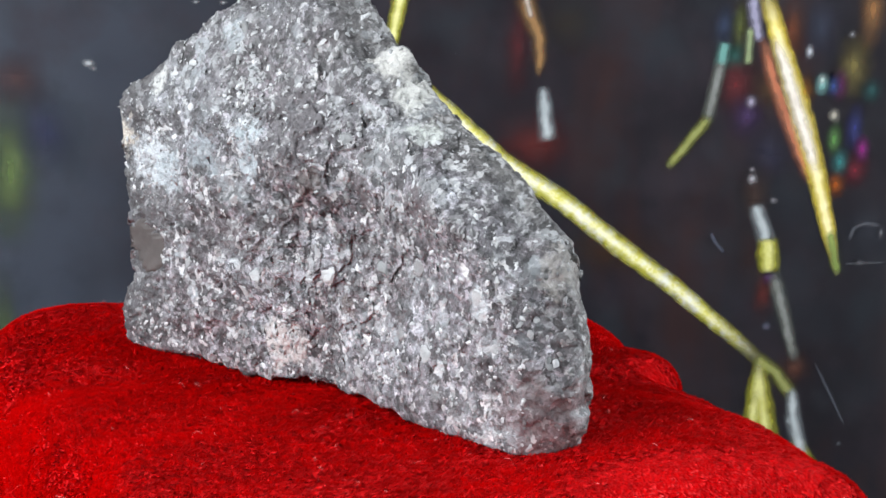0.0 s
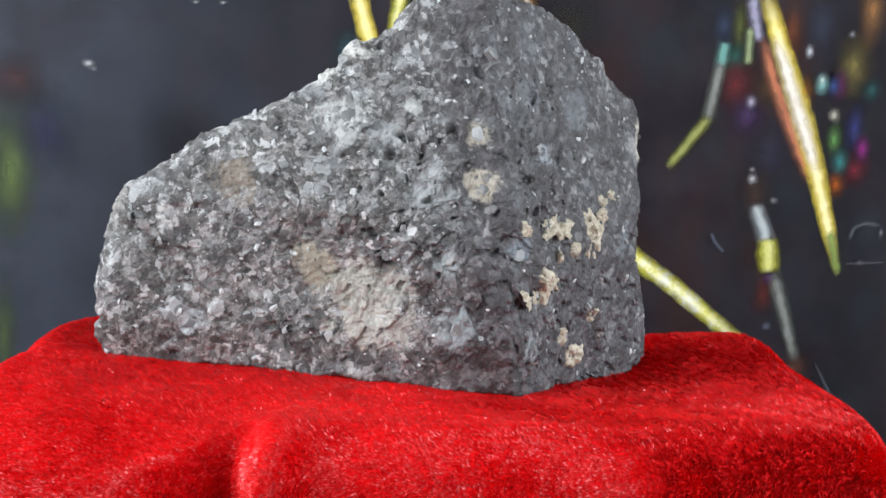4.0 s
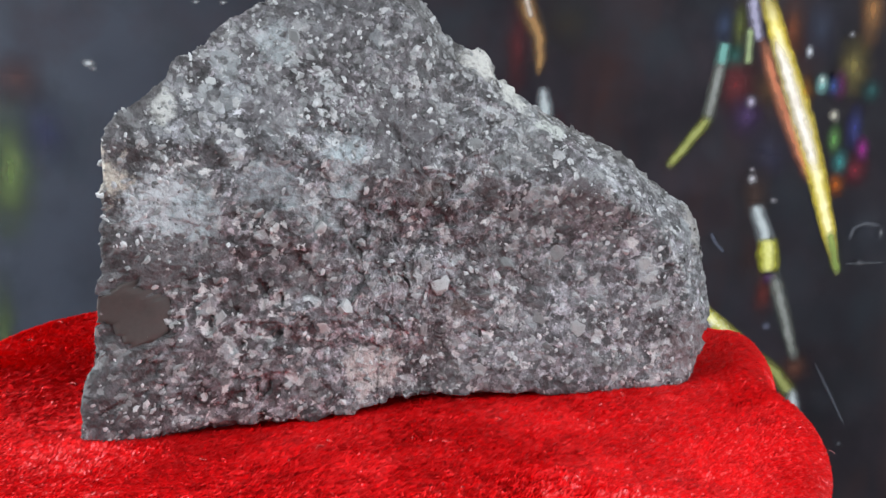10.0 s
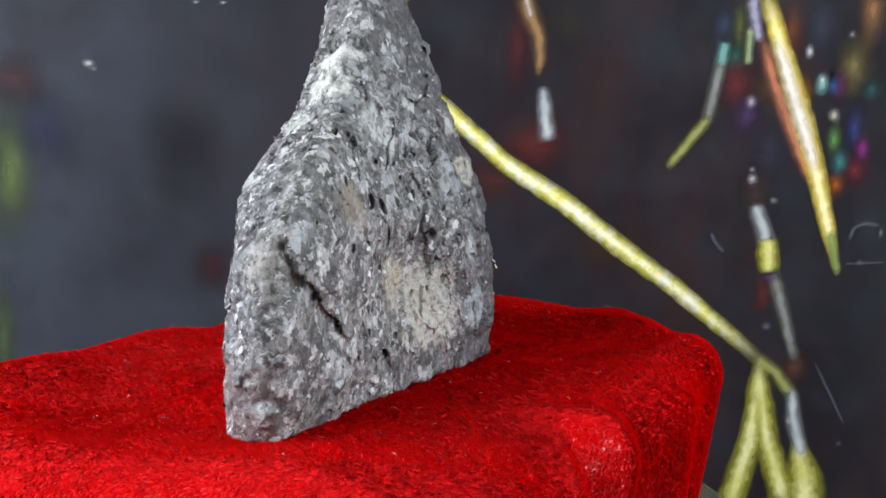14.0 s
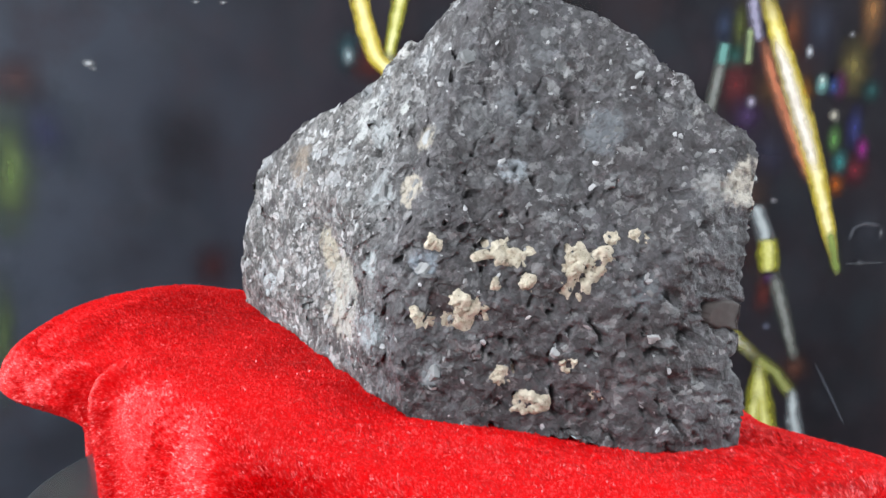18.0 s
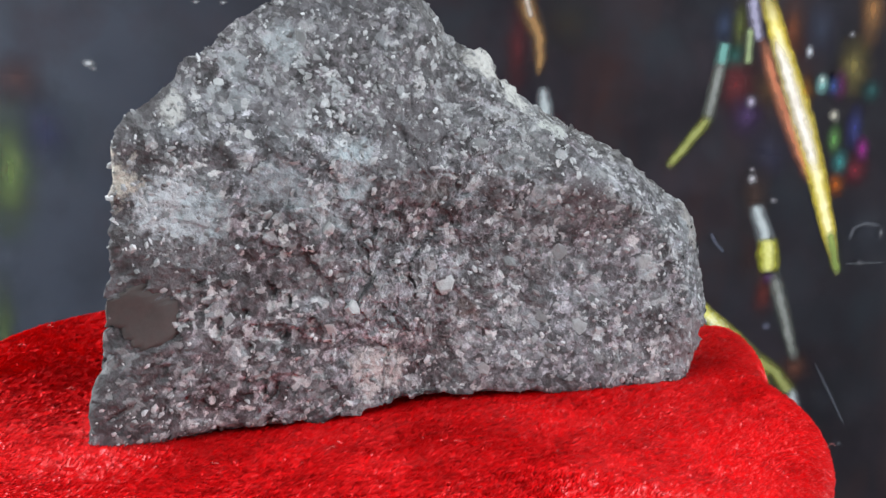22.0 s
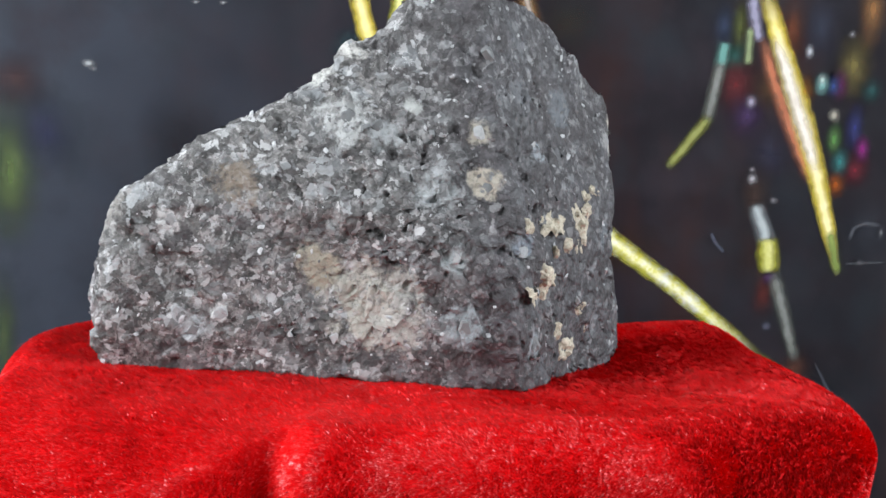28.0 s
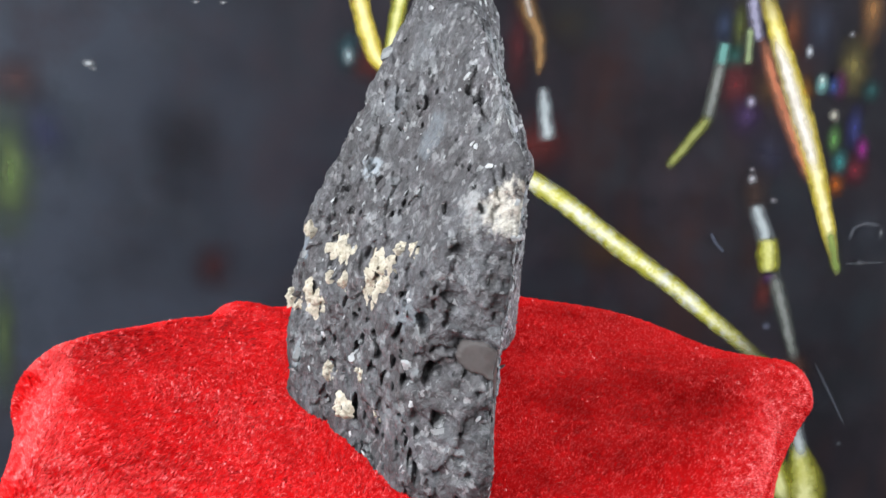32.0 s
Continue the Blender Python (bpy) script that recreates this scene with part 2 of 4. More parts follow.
def velvet(name, rgb, rough=0.55):
    k = Mat(name, rough)
    p = k.where()
    geo = k.n("NewGeometry").outputs["Random Per Island"]
    c = k.mix(geo, tuple(v * 0.92 for v in rgb), tuple(min(1, v * 1.08) for v in rgb))
    c = k.mix(k.ramp(k.noise(p, 0.6, 3), 0.35, 0.7, 0.0, 0.35), c, tuple(v * 0.7 for v in rgb))
    k.colour(c)
    k.b.inputs["Sheen Weight"].default_value = 0.04
    k.b.inputs["Sheen Roughness"].default_value = 0.4
    k.b.inputs["Sheen Tint"].default_value = (1.0, 0.35, 0.33, 1)
    k.b.inputs["Specular IOR Level"].default_value = 0.16
    return k.m


def print_base():
    """The printed sheet: charcoal with scuffs and dust; a window's reflection is painted in, bluer and paler to one
    side.
    """
    k = Mat("printed_sheet", 0.38)
    p = k.where()
    xyz = k.split(p)
    # reflection put into the colour: bluer and paler towards -x
    c = k.mix(k.ramp(k.math("ADD", xyz[0], k.math("MULTIPLY", k.noise(p, 0.12, 2), 8.0)), 6.0, -7.0), (0.014, 0.012, 0.017), (0.038, 0.045, 0.063))
    c = k.mix(k.ramp(k.noise(p, 0.22, 3), 0.45, 0.75, 0.0, 0.6), c, (0.008, 0.007, 0.010))
    warm = k.ramp(k.noise(k.vmath("MULTIPLY", p, (0.35, 0.3, 0.10)), 1.0, 3), 0.52, 0.75, 0.0, 0.5)
    c = k.mix(k.math("MULTIPLY", warm, k.ramp(xyz[0], -3.0, 8.0)), c, (0.055, 0.018, 0.012))
    cloud = k.split(k.noise(k.vmath("ADD", p, (3.0, 0.0, 9.0)), 0.30, 4, 0.6, colour=True))
    c = k.mix(k.ramp(cloud[0], 0.48, 0.66, 0.0, 0.6), c, (0.030, 0.024, 0.032))
    c = k.mix(k.ramp(cloud[1], 0.50, 0.68, 0.0, 0.55), c, (0.017, 0.024, 0.032))
    dust = k.ramp(k.noise(p, 9.0, 2), 0.74, 0.80, 0.0, 0.25)
    c = k.mix(dust, c, (0.16, 0.16, 0.18))
    k.colour(c)
    k.put(k.b.inputs["Roughness"], k.ramp(k.noise(p, 0.8, 4), 0.3, 0.7, 0.34, 0.5))
    k.b.inputs["Specular IOR Level"].default_value = 0.28
    return k.m


def ink(name, core, edge, power=1.0, amount=1.0, bands=0.0, blot=False):
    """Ink of one printed stroke, soft towards its borders."""
    k = Mat(name, 0.42)
    uv = k.split(k.n("UVMap").outputs[0])
    across = k.math("ABSOLUTE", k.math("SUBTRACT", k.math("MULTIPLY", uv[1], 2.0), 1.0))
    along = k.math("ABSOLUTE", k.math("SUBTRACT", k.math("MULTIPLY", uv[0], 2.0), 1.0))
    ends = k.ramp(along, 1.0, 0.70)
    if blot:
        across = k.math("SQRT", k.math("ADD", k.math("MULTIPLY", across, across), k.math("MULTIPLY", along, along)))
    p = k.where()
    rag = k.math("ADD", across, k.math("MULTIPLY", k.math("SUBTRACT", k.noise(p, 1.6 if blot else 3.4, 4, 0.6), 0.5), 0.5 if blot else 0.55))
    body = k.ramp(rag, 1.0, 0.0 if blot else 0.15)
    heart = k.ramp(rag, 0.65, 0.10)
    c = k.mix(k.math("MULTIPLY", heart, k.ramp(k.noise(p, 1.1, 3), 0.3, 0.65, 0.35, 1.0)), edge, core)
    if bands:
        rung = k.n("CombineXYZ")
        k.put(rung.inputs[0], k.math("MULTIPLY", uv[0], bands))
        k.put(rung.inputs[1], k.math("MULTIPLY", uv[1], 1.2))
        seg = k.noise(rung.outputs[0], 1.0, 6, 0.8)
        c = k.mix(k.ramp(seg, 0.50, 0.60, 0.0, 0.85), c, edge)
        c = k.mix(k.ramp(seg, 0.50, 0.38, 0.0, 0.95), c, (0.92, 0.92, 0.82))
    k.colour(c)
    out = k.t.nodes["Material Output"]
    clear, mixer = k.n("BsdfTransparent"), k.n("MixShader")
    k.put(mixer.inputs[0], k.math("MULTIPLY", k.math("MULTIPLY", k.math("POWER", body, power + 0.25), ends), amount))
    k.put(mixer.inputs[1], clear.outputs[0])
    k.put(mixer.inputs[2], k.b.outputs[0])
    k.put(out.inputs[0], mixer.outputs[0])
    return k.m


M_ROCK = rock_material()
M_CLAST = mineral("pale_clast", (0.14, 0.145, 0.15), (0.52, 0.53, 0.54), 0.36)
M_GRAIN = mineral("fine_grains", (0.10, 0.10, 0.104), (0.62, 0.63, 0.65), 0.28, 0.7)
M_TAN = crust_material()
M_BROWN = plain("brown_clast", (0.056, 0.045, 0.043), 0.65, 0, 0.5, 1.2)
M_CLOTH = velvet("velvet_ground", (0.66, 0.002, 0.005), 0.8)
M_PILE = velvet("velvet_pile", (0.73, 0.002, 0.004), 0.30)
# copy of the pile for its glints: glossier, with pink highlight put into the red
M_GLINT = velvet("velvet_glints", (0.84, 0.022, 0.026), 0.28)
M_GLINT.node_tree.nodes["Principled BSDF"].inputs["Specular IOR Level"].default_value = 0.6
M_LINT = plain("lint", (0.60, 0.20, 0.18), 0.7)
M_PLATE = plain("black_gloss", (0.05, 0.052, 0.055), 0.22)
M_METAL = plain("brushed_metal", (0.55, 0.54, 0.53), 0.3, 1.0)
M_TABLE = plain("table_wood", (0.10, 0.075, 0.06), 0.45, 0, 0.3, 0.4)
M_WALL = plain("painted_wall", (0.42, 0.41, 0.40), 0.8)
M_FLOOR = plain("floor_boards", (0.22, 0.16, 0.11), 0.5, 0, 0.25, 0.05)
M_FRAME = plain("white_paint", (0.78, 0.78, 0.76), 0.4)
M_SHEET = print_base()


# ---- the room ----
X0, X1, Y0, Y1, Z0, Z1, TH = -0.9, 1.1, -2.0, 1.0, -0.84, 1.66, 0.12
TABLE_Z = -0.096
tagged(new("floor", box("floor", X0 - TH, X1 + TH, Y0 - TH, Y1 + TH, Z0 - TH, Z0)), "brown boarded floor under the table", kind="structure").data.materials.append(M_FLOOR)
tagged(new("ceiling", box("ceiling", X0 - TH, X1 + TH, Y0 - TH, Y1 + TH, Z1, Z1 + TH)), "plain pale ceiling", kind="structure").data.materials.append(M_WALL)
for nm, bx in (("wall_north", (X0 - TH, X1 + TH, Y1, Y1 + TH, Z0, Z1)), ("wall_south", (X0 - TH, X1 + TH, Y0 - TH, Y0, Z0, Z1))):
    tagged(new(nm, box(nm, *bx)), "plain pale painted wall", kind="structure").data.materials.append(M_WALL)
# side walls, each with a window's opening through it
for nm, x, (wx, wy0, wy1, wz0, wz1, watts) in (("wall_west", X0 - TH / 2, WINDOWS[0]), ("wall_east", X1 + TH / 2, WINDOWS[1])):
    bm = bmesh.new()
    for y0, y1, z0, z1 in ((Y0, wy0, Z0, Z1), (wy1, Y1, Z0, Z1), (wy0, wy1, Z0, wz0), (wy0, wy1, wz1, Z1)):
        bmesh.ops.create_cube(bm, size=1.0, matrix=Matrix.Translation((x, (y0 + y1) / 2, (z0 + z1) / 2)) @ Matrix.Diagonal((TH, y1 - y0, z1 - z0, 1)))
    tagged(new(nm, from_bm(nm, bm)), "plain pale painted wall with a window opening", kind="structure").data.materials.append(M_WALL)
    win = tagged(new("window_1" if x < 0 else "window_2"), "white painted window frame in the side wall", kind="structure")
    for a in ((wy0, wy0 + 0.05, wz0, wz1), (wy1 - 0.05, wy1, wz0, wz1), (wy0 + 0.05, wy1 - 0.05, wz0, wz0 + 0.05), (wy0 + 0.05, wy1 - 0.05, wz1 - 0.05, wz1)):
        part("window_frame", box("window_frame", x - 0.02, x + 0.02, *a, 0.004), M_FRAME, win)

# table
table = tagged(new("table"), "dark brown wooden table under the turntable", "table")
part("tabletop", box("tabletop", -0.55, 0.55, -0.75, 0.42, TABLE_Z - 0.03, TABLE_Z, 0.004), M_TABLE, table)
for x in (-0.5, 0.5):
    for y in (-0.7, 0.37):
        part("leg", box("leg", x - 0.03, x + 0.03, y - 0.03, y + 0.03, Z0, TABLE_Z - 0.03, 0.004), M_TABLE, table)

# ---- turntable ----
PLATE_Z = -3.0
turntable = tagged(new("turntable"), "glossy black round turntable base on the table", "turntable")
part("base", lathe("base", [(0, -9.6), (6.6, -9.6), (6.8, -9.4), (6.4, -4.2), (6.1, -4.0), (0, -4.0)]), M_PLATE, turntable)
plate = tagged(new("turning_plate"), "glossy dark turning plate under the cushion", "turntable plate")
part("disc", lathe("disc", [(0, -3.99), (7.3, -3.99), (7.6, -3.8), (7.75, -3.5), (7.75, -3.2), (7.66, -3.06), (7.5, PLATE_Z), (0, PLATE_Z)], 160), M_PLATE, plate)
part("rim_band", lathe("rim_band", [(7.752, -3.5), (7.80, -3.45), (7.80, -3.27), (7.752, -3.22)], 160), M_METAL, plate, "thin bright metal rim")

# ---- cushion ----
RIM = [5.00, 6.40, 5.60, 5.57, 5.82, 5.99, 6.27, 6.40, 7.07, 7.67, 7.34, 7.71, 8.08, 8.85, 9.72, 10.03, 9.87, 9.72, 9.76, 9.98, 10.59, 10.77, 9.45, 8.74, 8.11, 7.79, 7.49, 7.36, 7.43, 7.50, 7.64, 7.76, 8.62, 9.94, 9.11, 8.68, 8.63, 8.52, 8.31, 8.12, 7.59, 8.03, 8.27, 8.85, 9.44, 9.78, 7.95, 7.10]  # radius, every 7.5 degrees
EDGE = [0.04, -0.01, 0.04, 0.15, 0.12, 0.24, 0.25, -0.10, -0.07, -0.15, -0.16, -0.50, -0.11, 0.11, 0.19, 0.41, -0.15, -0.52, -0.81, -0.52, -0.37, -0.38, -0.28, -0.08, 0.19, 0.02, -0.04, 0.22, 0.15, 0.11, 0.09, 0.16, -0.09, -0.65, -1.47, -0.91]  # lift of the edge, every 10 degrees
LEAN = math.radians(280)


def corner_tip(phi, at, wide):
    d = (np.degrees(phi) - at + 180) % 360 - 180
    return np.exp(-((d / wide) ** 2))


def round_curve(phi, knots):
    """A closed smooth curve through evenly spaced knots."""
    ks = np.array(knots)
    n = len(ks)
    k = (np.degrees(phi) % 360) / (360 / n)
    i = np.floor(k).astype(int)
    f = k - i
    p0, p1, p2, p3 = ks[(i - 1) % n], ks[i % n], ks[(i + 1) % n], ks[(i + 2) % n]
    return ((-p0 + 3 * p1 - 3 * p2 + p3) * f ** 3 + (p0 * 3 - 6 * p1 + 3 * p2) * f ** 2 + (3 * p2 - 3 * p0) * f + p0 + 4 * p1 + p2) / 6


def top_height(x, y):
    """The cushion's top, pressed in where the rock stands; it runs on level past the middle part."""
    far = np.maximum(np.hypot(x, y) / 6.9, 1.0) * 6
    x, y = x / far, y / far
    flat = 0.002 + 0.559 * x - 0.100 * y + 0.043 * x * x + 0.253 * x * y + 0.075 * y * y
    return flat - 0.158 * x ** 3 - 0.276 * x * x * y - 0.023 * x * y * y + 0.265 * y ** 3 + 0.199 * x ** 4 + 0.089 * x * x * y * y + 0.051 * y ** 4


def cushion_grid(n=300):
    phi = np.arange(n) * 2 * math.pi / n
    rr, lift = round_curve(phi, RIM), round_curve(phi, EDGE)
    rc = 1.0
    rings = []
    for s in np.linspace(0.02, 1, 60):
        r = (rr - rc) * s
        x, y = r * np.cos(phi), r * np.sin(phi)
        rings.append((r, top_height(x, y) + lift * s ** 4))
    r0, z0 = rings[-1]
    for a in np.linspace(0.1, math.pi / 2, 12):
        rings.append((r0 + rc * math.sin(a), z0 - rc * (1 - math.cos(a))))
    r1, z1 = rings[-1]
    hollow = 0.7 * corner_tip(phi, 248, 9) + 2.7 * corner_tip(phi, 339, 11)
    folds = 0.13 * np.sin(phi * 9 + 0.6) + 0.09 * np.sin(phi * 17 + 2.0)
    for s in np.linspace(0.04, 1, 22):
        out = r1 - hollow * math.sin(min(1, s * 2.2) * math.pi / 2) + folds * s - 0.3 * s
        end = np.where(r1 - hollow < 7.9, PLATE_Z, -4.9)
        rings.append((out, z1 + (end - z1) * s))
    v = np.stack([np.stack([r * np.cos(phi), r * np.sin(phi), z], -1) for r, z in rings]).reshape(-1, 3)
    k = len(rings)
    i, j = np.meshgrid(np.arange(k - 1), np.arange(n), indexing="ij")
    q = np.stack([i * n + j, (i + 1) * n + j, (i + 1) * n + (j + 1) % n, i * n + (j + 1) % n], -1).reshape(-1, 4)
    v = v.copy()
    v[:, 2] += 0.05 * lumps(v, 0.5, 3) + 0.03 * lumps(v, 1.3, 4)
    return v, q, n


cushion = tagged(new("cushion"), "bright red velvet cushion with folded corners on a turntable", "cushion")
cv, cq, cn = cushion_grid()
hub = np.array([[0, 0, cv[:cn, 2].mean()]])
part("cover", arrays("cover", cv, cq), M_CLOTH, cushion)
part("centre_panel", arrays("centre_panel", np.vstack([cv[:cn], hub]), np.array([(j, (j + 1) % cn, cn) for j in range(cn)])), M_CLOTH, cushion)


def pile(v, q, per_cm2, length, width, seed, loose=1.0):
    """Leaning velvet fibres, each a slim blade."""
    rg = np.random.RandomState(seed)
    a, b, c, d = (v[q[:, k]] for k in range(4))
    nrm = np.cross(c - a, d - b)
    area = np.linalg.norm(nrm, axis=1) / 2
    nrm /= np.maximum(area[:, None] * 2, 1e-9)
    area = np.where(a[:, 2] < -4.7, 0, area)
    n = int(area.sum() * per_cm2)
    f = rg.choice(len(q), n, p=area / area.sum())
    s, t = rg.rand(n, 1), rg.rand(n, 1)
    foot = (a[f] * (1 - s) + b[f] * s) * (1 - t) + (d[f] * (1 - s) + c[f] * s) * t
    nn = nrm[f]
    swirl = LEAN + 0.7 * lumps(foot, 0.3, 11) + 0.4 * lumps(foot, 1.1, 12) + 0.5 * lumps(foot, 9.0, 16) + rg.randn(n) * 0.14 * loose
    lean = np.stack([np.cos(swirl), np.sin(swirl), np.full(n, -0.25)], 1)
    lean -= nn * (lean * nn).sum(1, keepdims=True)
    tilt = (1.55 + 0.4 * lumps(foot, 0.45, 13) + 0.2 * lumps(foot, 1.7, 14) + 0.70 * lumps(foot, 9.0, 15) + 0.2 * loose * rg.randn(n))[:, None]
    way = nn + lean * tilt
    way /= np.linalg.norm(way, axis=1, keepdims=True)
    side = np.cross(way, nn + 0.14 * rg.randn(n, 3))
    side /= np.linalg.norm(side, axis=1, keepdims=True)
    ln = (length * (0.7 + 0.6 * rg.rand(n)))[:, None]
    w = (width * (0.6 + 0.8 * rg.rand(n)))[:, None]
    p = np.stack([foot - side * w, foot + side * w, foot + way * ln + side * w * 0.7, foot + way * ln - side * w * 0.7], 1).reshape(-1, 3)
    return p, np.arange(4 * n).reshape(-1, 4)


fuzz = part("velvet_nap", arrays("velvet_nap", *pile(cv, cq, 1150, 0.07, 0.012, 5), smooth=False), M_PILE, cushion, "dense short red velvet pile")
fuzz["kind"] = "stuff"
# sparse extra blades, added so that the velvet sparkles
tufts = part("glossy_nap", arrays("glossy_nap", *pile(cv, cq, 300, 0.065, 0.016, 6, 1.6), smooth=False), M_GLINT, cushion, "sparse paler glossy red nap added for velvet glints")
tufts["kind"] = "stuff"


def lint(n, seed):
    """Loose pale hairs caught in the velvet: thin curled strips."""
    rg = np.random.RandomState(seed)
    f = rg.choice(len(cq), n)
    foot = cv[cq[f, 0]]
    vs, fs = [], []
    for a in foot:
        if a[2] < -3.5:
            continue
        head, bend, ln = rg.rand() * 6.3, rg.randn() * 2.5, 0.08 + 0.22 * rg.rand() ** 2
        t = np.linspace(0, 1, 7)
        x = np.cumsum(np.cos(head + bend * t)) * ln / 7
        y = np.cumsum(np.sin(head + bend * t)) * ln / 7
        z = 0.05 + 0.07 * np.sin(t * math.pi) * rg.rand() + 0.03 * rg.rand()
        mid = np.column_stack([a[0] + x, a[1] + y, a[2] + z])
        b = 14 * len(vs)
        vs.append(np.vstack([mid + (0, 0, 0.003), mid - (0.002, 0.002, 0.003)]))
        fs += [(b + i, b + i + 1, b + i + 8, b + i + 7) for i in range(6)]
    return np.vstack(vs), np.array(fs)


hairs = part("lint", arrays("lint", *lint(150, 8)), M_LINT, cushion, "loose pale lint hairs")
hairs["kind"] = "stuff"

# ---- rock: the facets that bound it, as (bearing, slope, distance) from its middle ----
MID = np.array([-0.8, -0.8, 3.12])
FACETS = [(68, -7, 2.33), (126, 10, 2.40), (125, 5, 2.38), (167, 4, 4.84), (270, -5, 1.71), (273, -65, 3.46), (68, 6, 1.89), (90, 3, 2.97), (77, 17, 1.80), (123, 18, 2.17), (273, 20, 2.22),
          (289, 16, 3.26), (321, -10, 6.34), (44, 46, 3.16), (68, 24, 1.87), (128, 21, 2.55), (267, 28, 2.93), (308, 46, 3.44), (150, 79, 4.78), (34, -86, 3.21), (41, 12, 4.21), (172, -68, 5.42),
          (245, 43, 4.58), (263, -2, 2.61), (184, 3, 5.71), (220, 5, 5.65), (165, 12, 5.21), (238, 0, 4.61), (151, 6, 3.91), (326, 20, 5.41), (10, -19, 6.96), (179, -18, 6.49)]


# swellings and hollows of the front, the back and the ends, as (x, y, z, width, out)
FRONT_FORM = [(-5.2, -2.5, 5, 1.2, -0.13), (-6.4, -2, 0.5, 0.9, 0.07), (-6.3, -2.3, 1.8, 0.9, -0.08), (-6.3, -1.8, -0.5, 0.9, 0.03), (-6.2, -2.5, 5.1, 0.9, 0.09), (-5.7, -2.1, -0.1, 0.9, 0.09), (-0.6, -2, 0, 0.9, -0.1), (-0.2, -2, 0.6, 0.9, -0.14), (1.3, -2.1, 4.5, 1.5, 0.03),
              (1.3, -1.9, 5.5, 0.9, -0.1), (2.5, -1.6, 5.1, 0.9, -0.1), (2.7, -2, 2.1, 2.4, 0.04), (3.1, -2.1, 4.3, 0.9, 0.23), (3.1, -1.6, 0.2, 0.9, 0.19), (3.5, -2.2, 3.4, 1.5, -0.09), (3.7, -1.8, 4.3, 0.9, 0.11)]
BACK_FORM = [(-2, 1.5, 3.4, 2, 0.17), (-1.1, -1.2, 7.6, 0.9, 0.22), (-0.5, 1.4, 2.8, 0.9, 0.11), (-0.1, -0.8, -0, 0.9, -0.24), (0.8, 0.2, 0.1, 0.9, 0.15)]
END_FORM = [(-5.5, -0.9, 1.8, 0.9, 0.04), (-4.9, -0.4, 2.1, 0.9, 0.05), (-4.7, -0.1, -0.4, 0.9, -0.06), (-4.3, 0.2, 0.1, 0.9, -0.12), (5.4, -1.5, 3.5, 0.9, 0.09)]


def cube_sphere(n):
    t = np.tan(np.linspace(-math.pi / 4, math.pi / 4, n + 1))
    g = np.stack(np.meshgrid(t, t, indexing="ij"), -1).reshape(-1, 2)
    one = np.ones(len(g))
    i, j = np.meshgrid(np.arange(n), np.arange(n), indexing="ij")
    q = np.stack([i * (n + 1) + j, (i + 1) * (n + 1) + j, (i + 1) * (n + 1) + j + 1, i * (n + 1) + j + 1], -1).reshape(-1, 4)
    vs, qs = [], []
    for s in (1, -1):
        for ax in range(3):
            c = [None] * 3
            c[ax], c[(ax + 1) % 3], c[(ax + 2) % 3] = one * s, g[:, 0], g[:, 1]
            qs.append((q if s > 0 else q[:, ::-1]) + len(vs) * len(g))
            vs.append(np.stack(c, -1))
    v = np.vstack(vs)
    return v / np.linalg.norm(v, axis=1, keepdims=True), np.vstack(qs)


def weld(v, q):
    key = np.round(v * 1e5).astype(np.int64)
    _, first, back = np.unique(key, axis=0, return_index=True, return_inverse=True)
    return v[first], back.reshape(-1)[q]


def vertex_normals(v, q):
    a, b, c, d = (v[q[:, k]] for k in range(4))
    nrm = np.cross(c - a, d - b)
    out = np.zeros_like(v)
    for k in range(4):
        for ax in range(3):
            out[:, ax] += np.bincount(q[:, k], nrm[:, ax], len(v))
    return out / np.maximum(np.linalg.norm(out, axis=1, keepdims=True), 1e-9)


def rock_hull(way):
    az, el, d = np.radians(np.array(FACETS)[:, 0]), np.radians(np.array(FACETS)[:, 1]), np.array(FACETS)[:, 2]
    nrm = np.stack([np.cos(el) * np.cos(az), np.cos(el) * np.sin(az), np.sin(el)], -1)
    k = np.maximum(way @ nrm.T / d, 1e-6)
    r = ((k ** 120).sum(1)) ** (-1 / 120)
    p = MID + way * r[:, None]
    # hollows of the two broad faces
    p[:, 1] += np.clip(-way[:, 1] * 2.5, 0, 1) * 0.5 * np.exp(-((p[:, 0] - 1.2) / 2.6) ** 2 - ((p[:, 2] - 3.0) / 1.9) ** 2)
    p[:, 1] -= np.clip(way[:, 1] * 2.5, 0, 1) * 0.5 * np.exp(-((p[:, 0] - 2.6) / 1.9) ** 2 - ((p[:, 2] - 1.9) / 1.7) ** 2)
    # both ends are drawn out and bent a little, and the underside is uneven
    u, v, z = p.T
    low, high = np.clip((-2 - u) / 4, 0, 2), np.clip((u - 1) / 4, 0, 2)
    h, fore = (z - 3) / 3, np.clip((-v - 1) / 1.5, -1, 1)
    du = (0.135 + 0.147 * h - 0.409 * fore) * high ** 2 - (0.081 + 0.027 * h + 0.066 * fore) * low ** 2
    dv = (0.030 * h - 0.068) * low + (0.082 * h - 0.098) * high + 0.215 - 0.031 * h
    dz = (0.136 * u / 6 + 0.042 - 0.012 * low ** 2 - 0.163 * high ** 2) * np.clip(1.5 - z, 0, 1.5)
    return np.stack([u + du, v + dv, z + dz], 1)


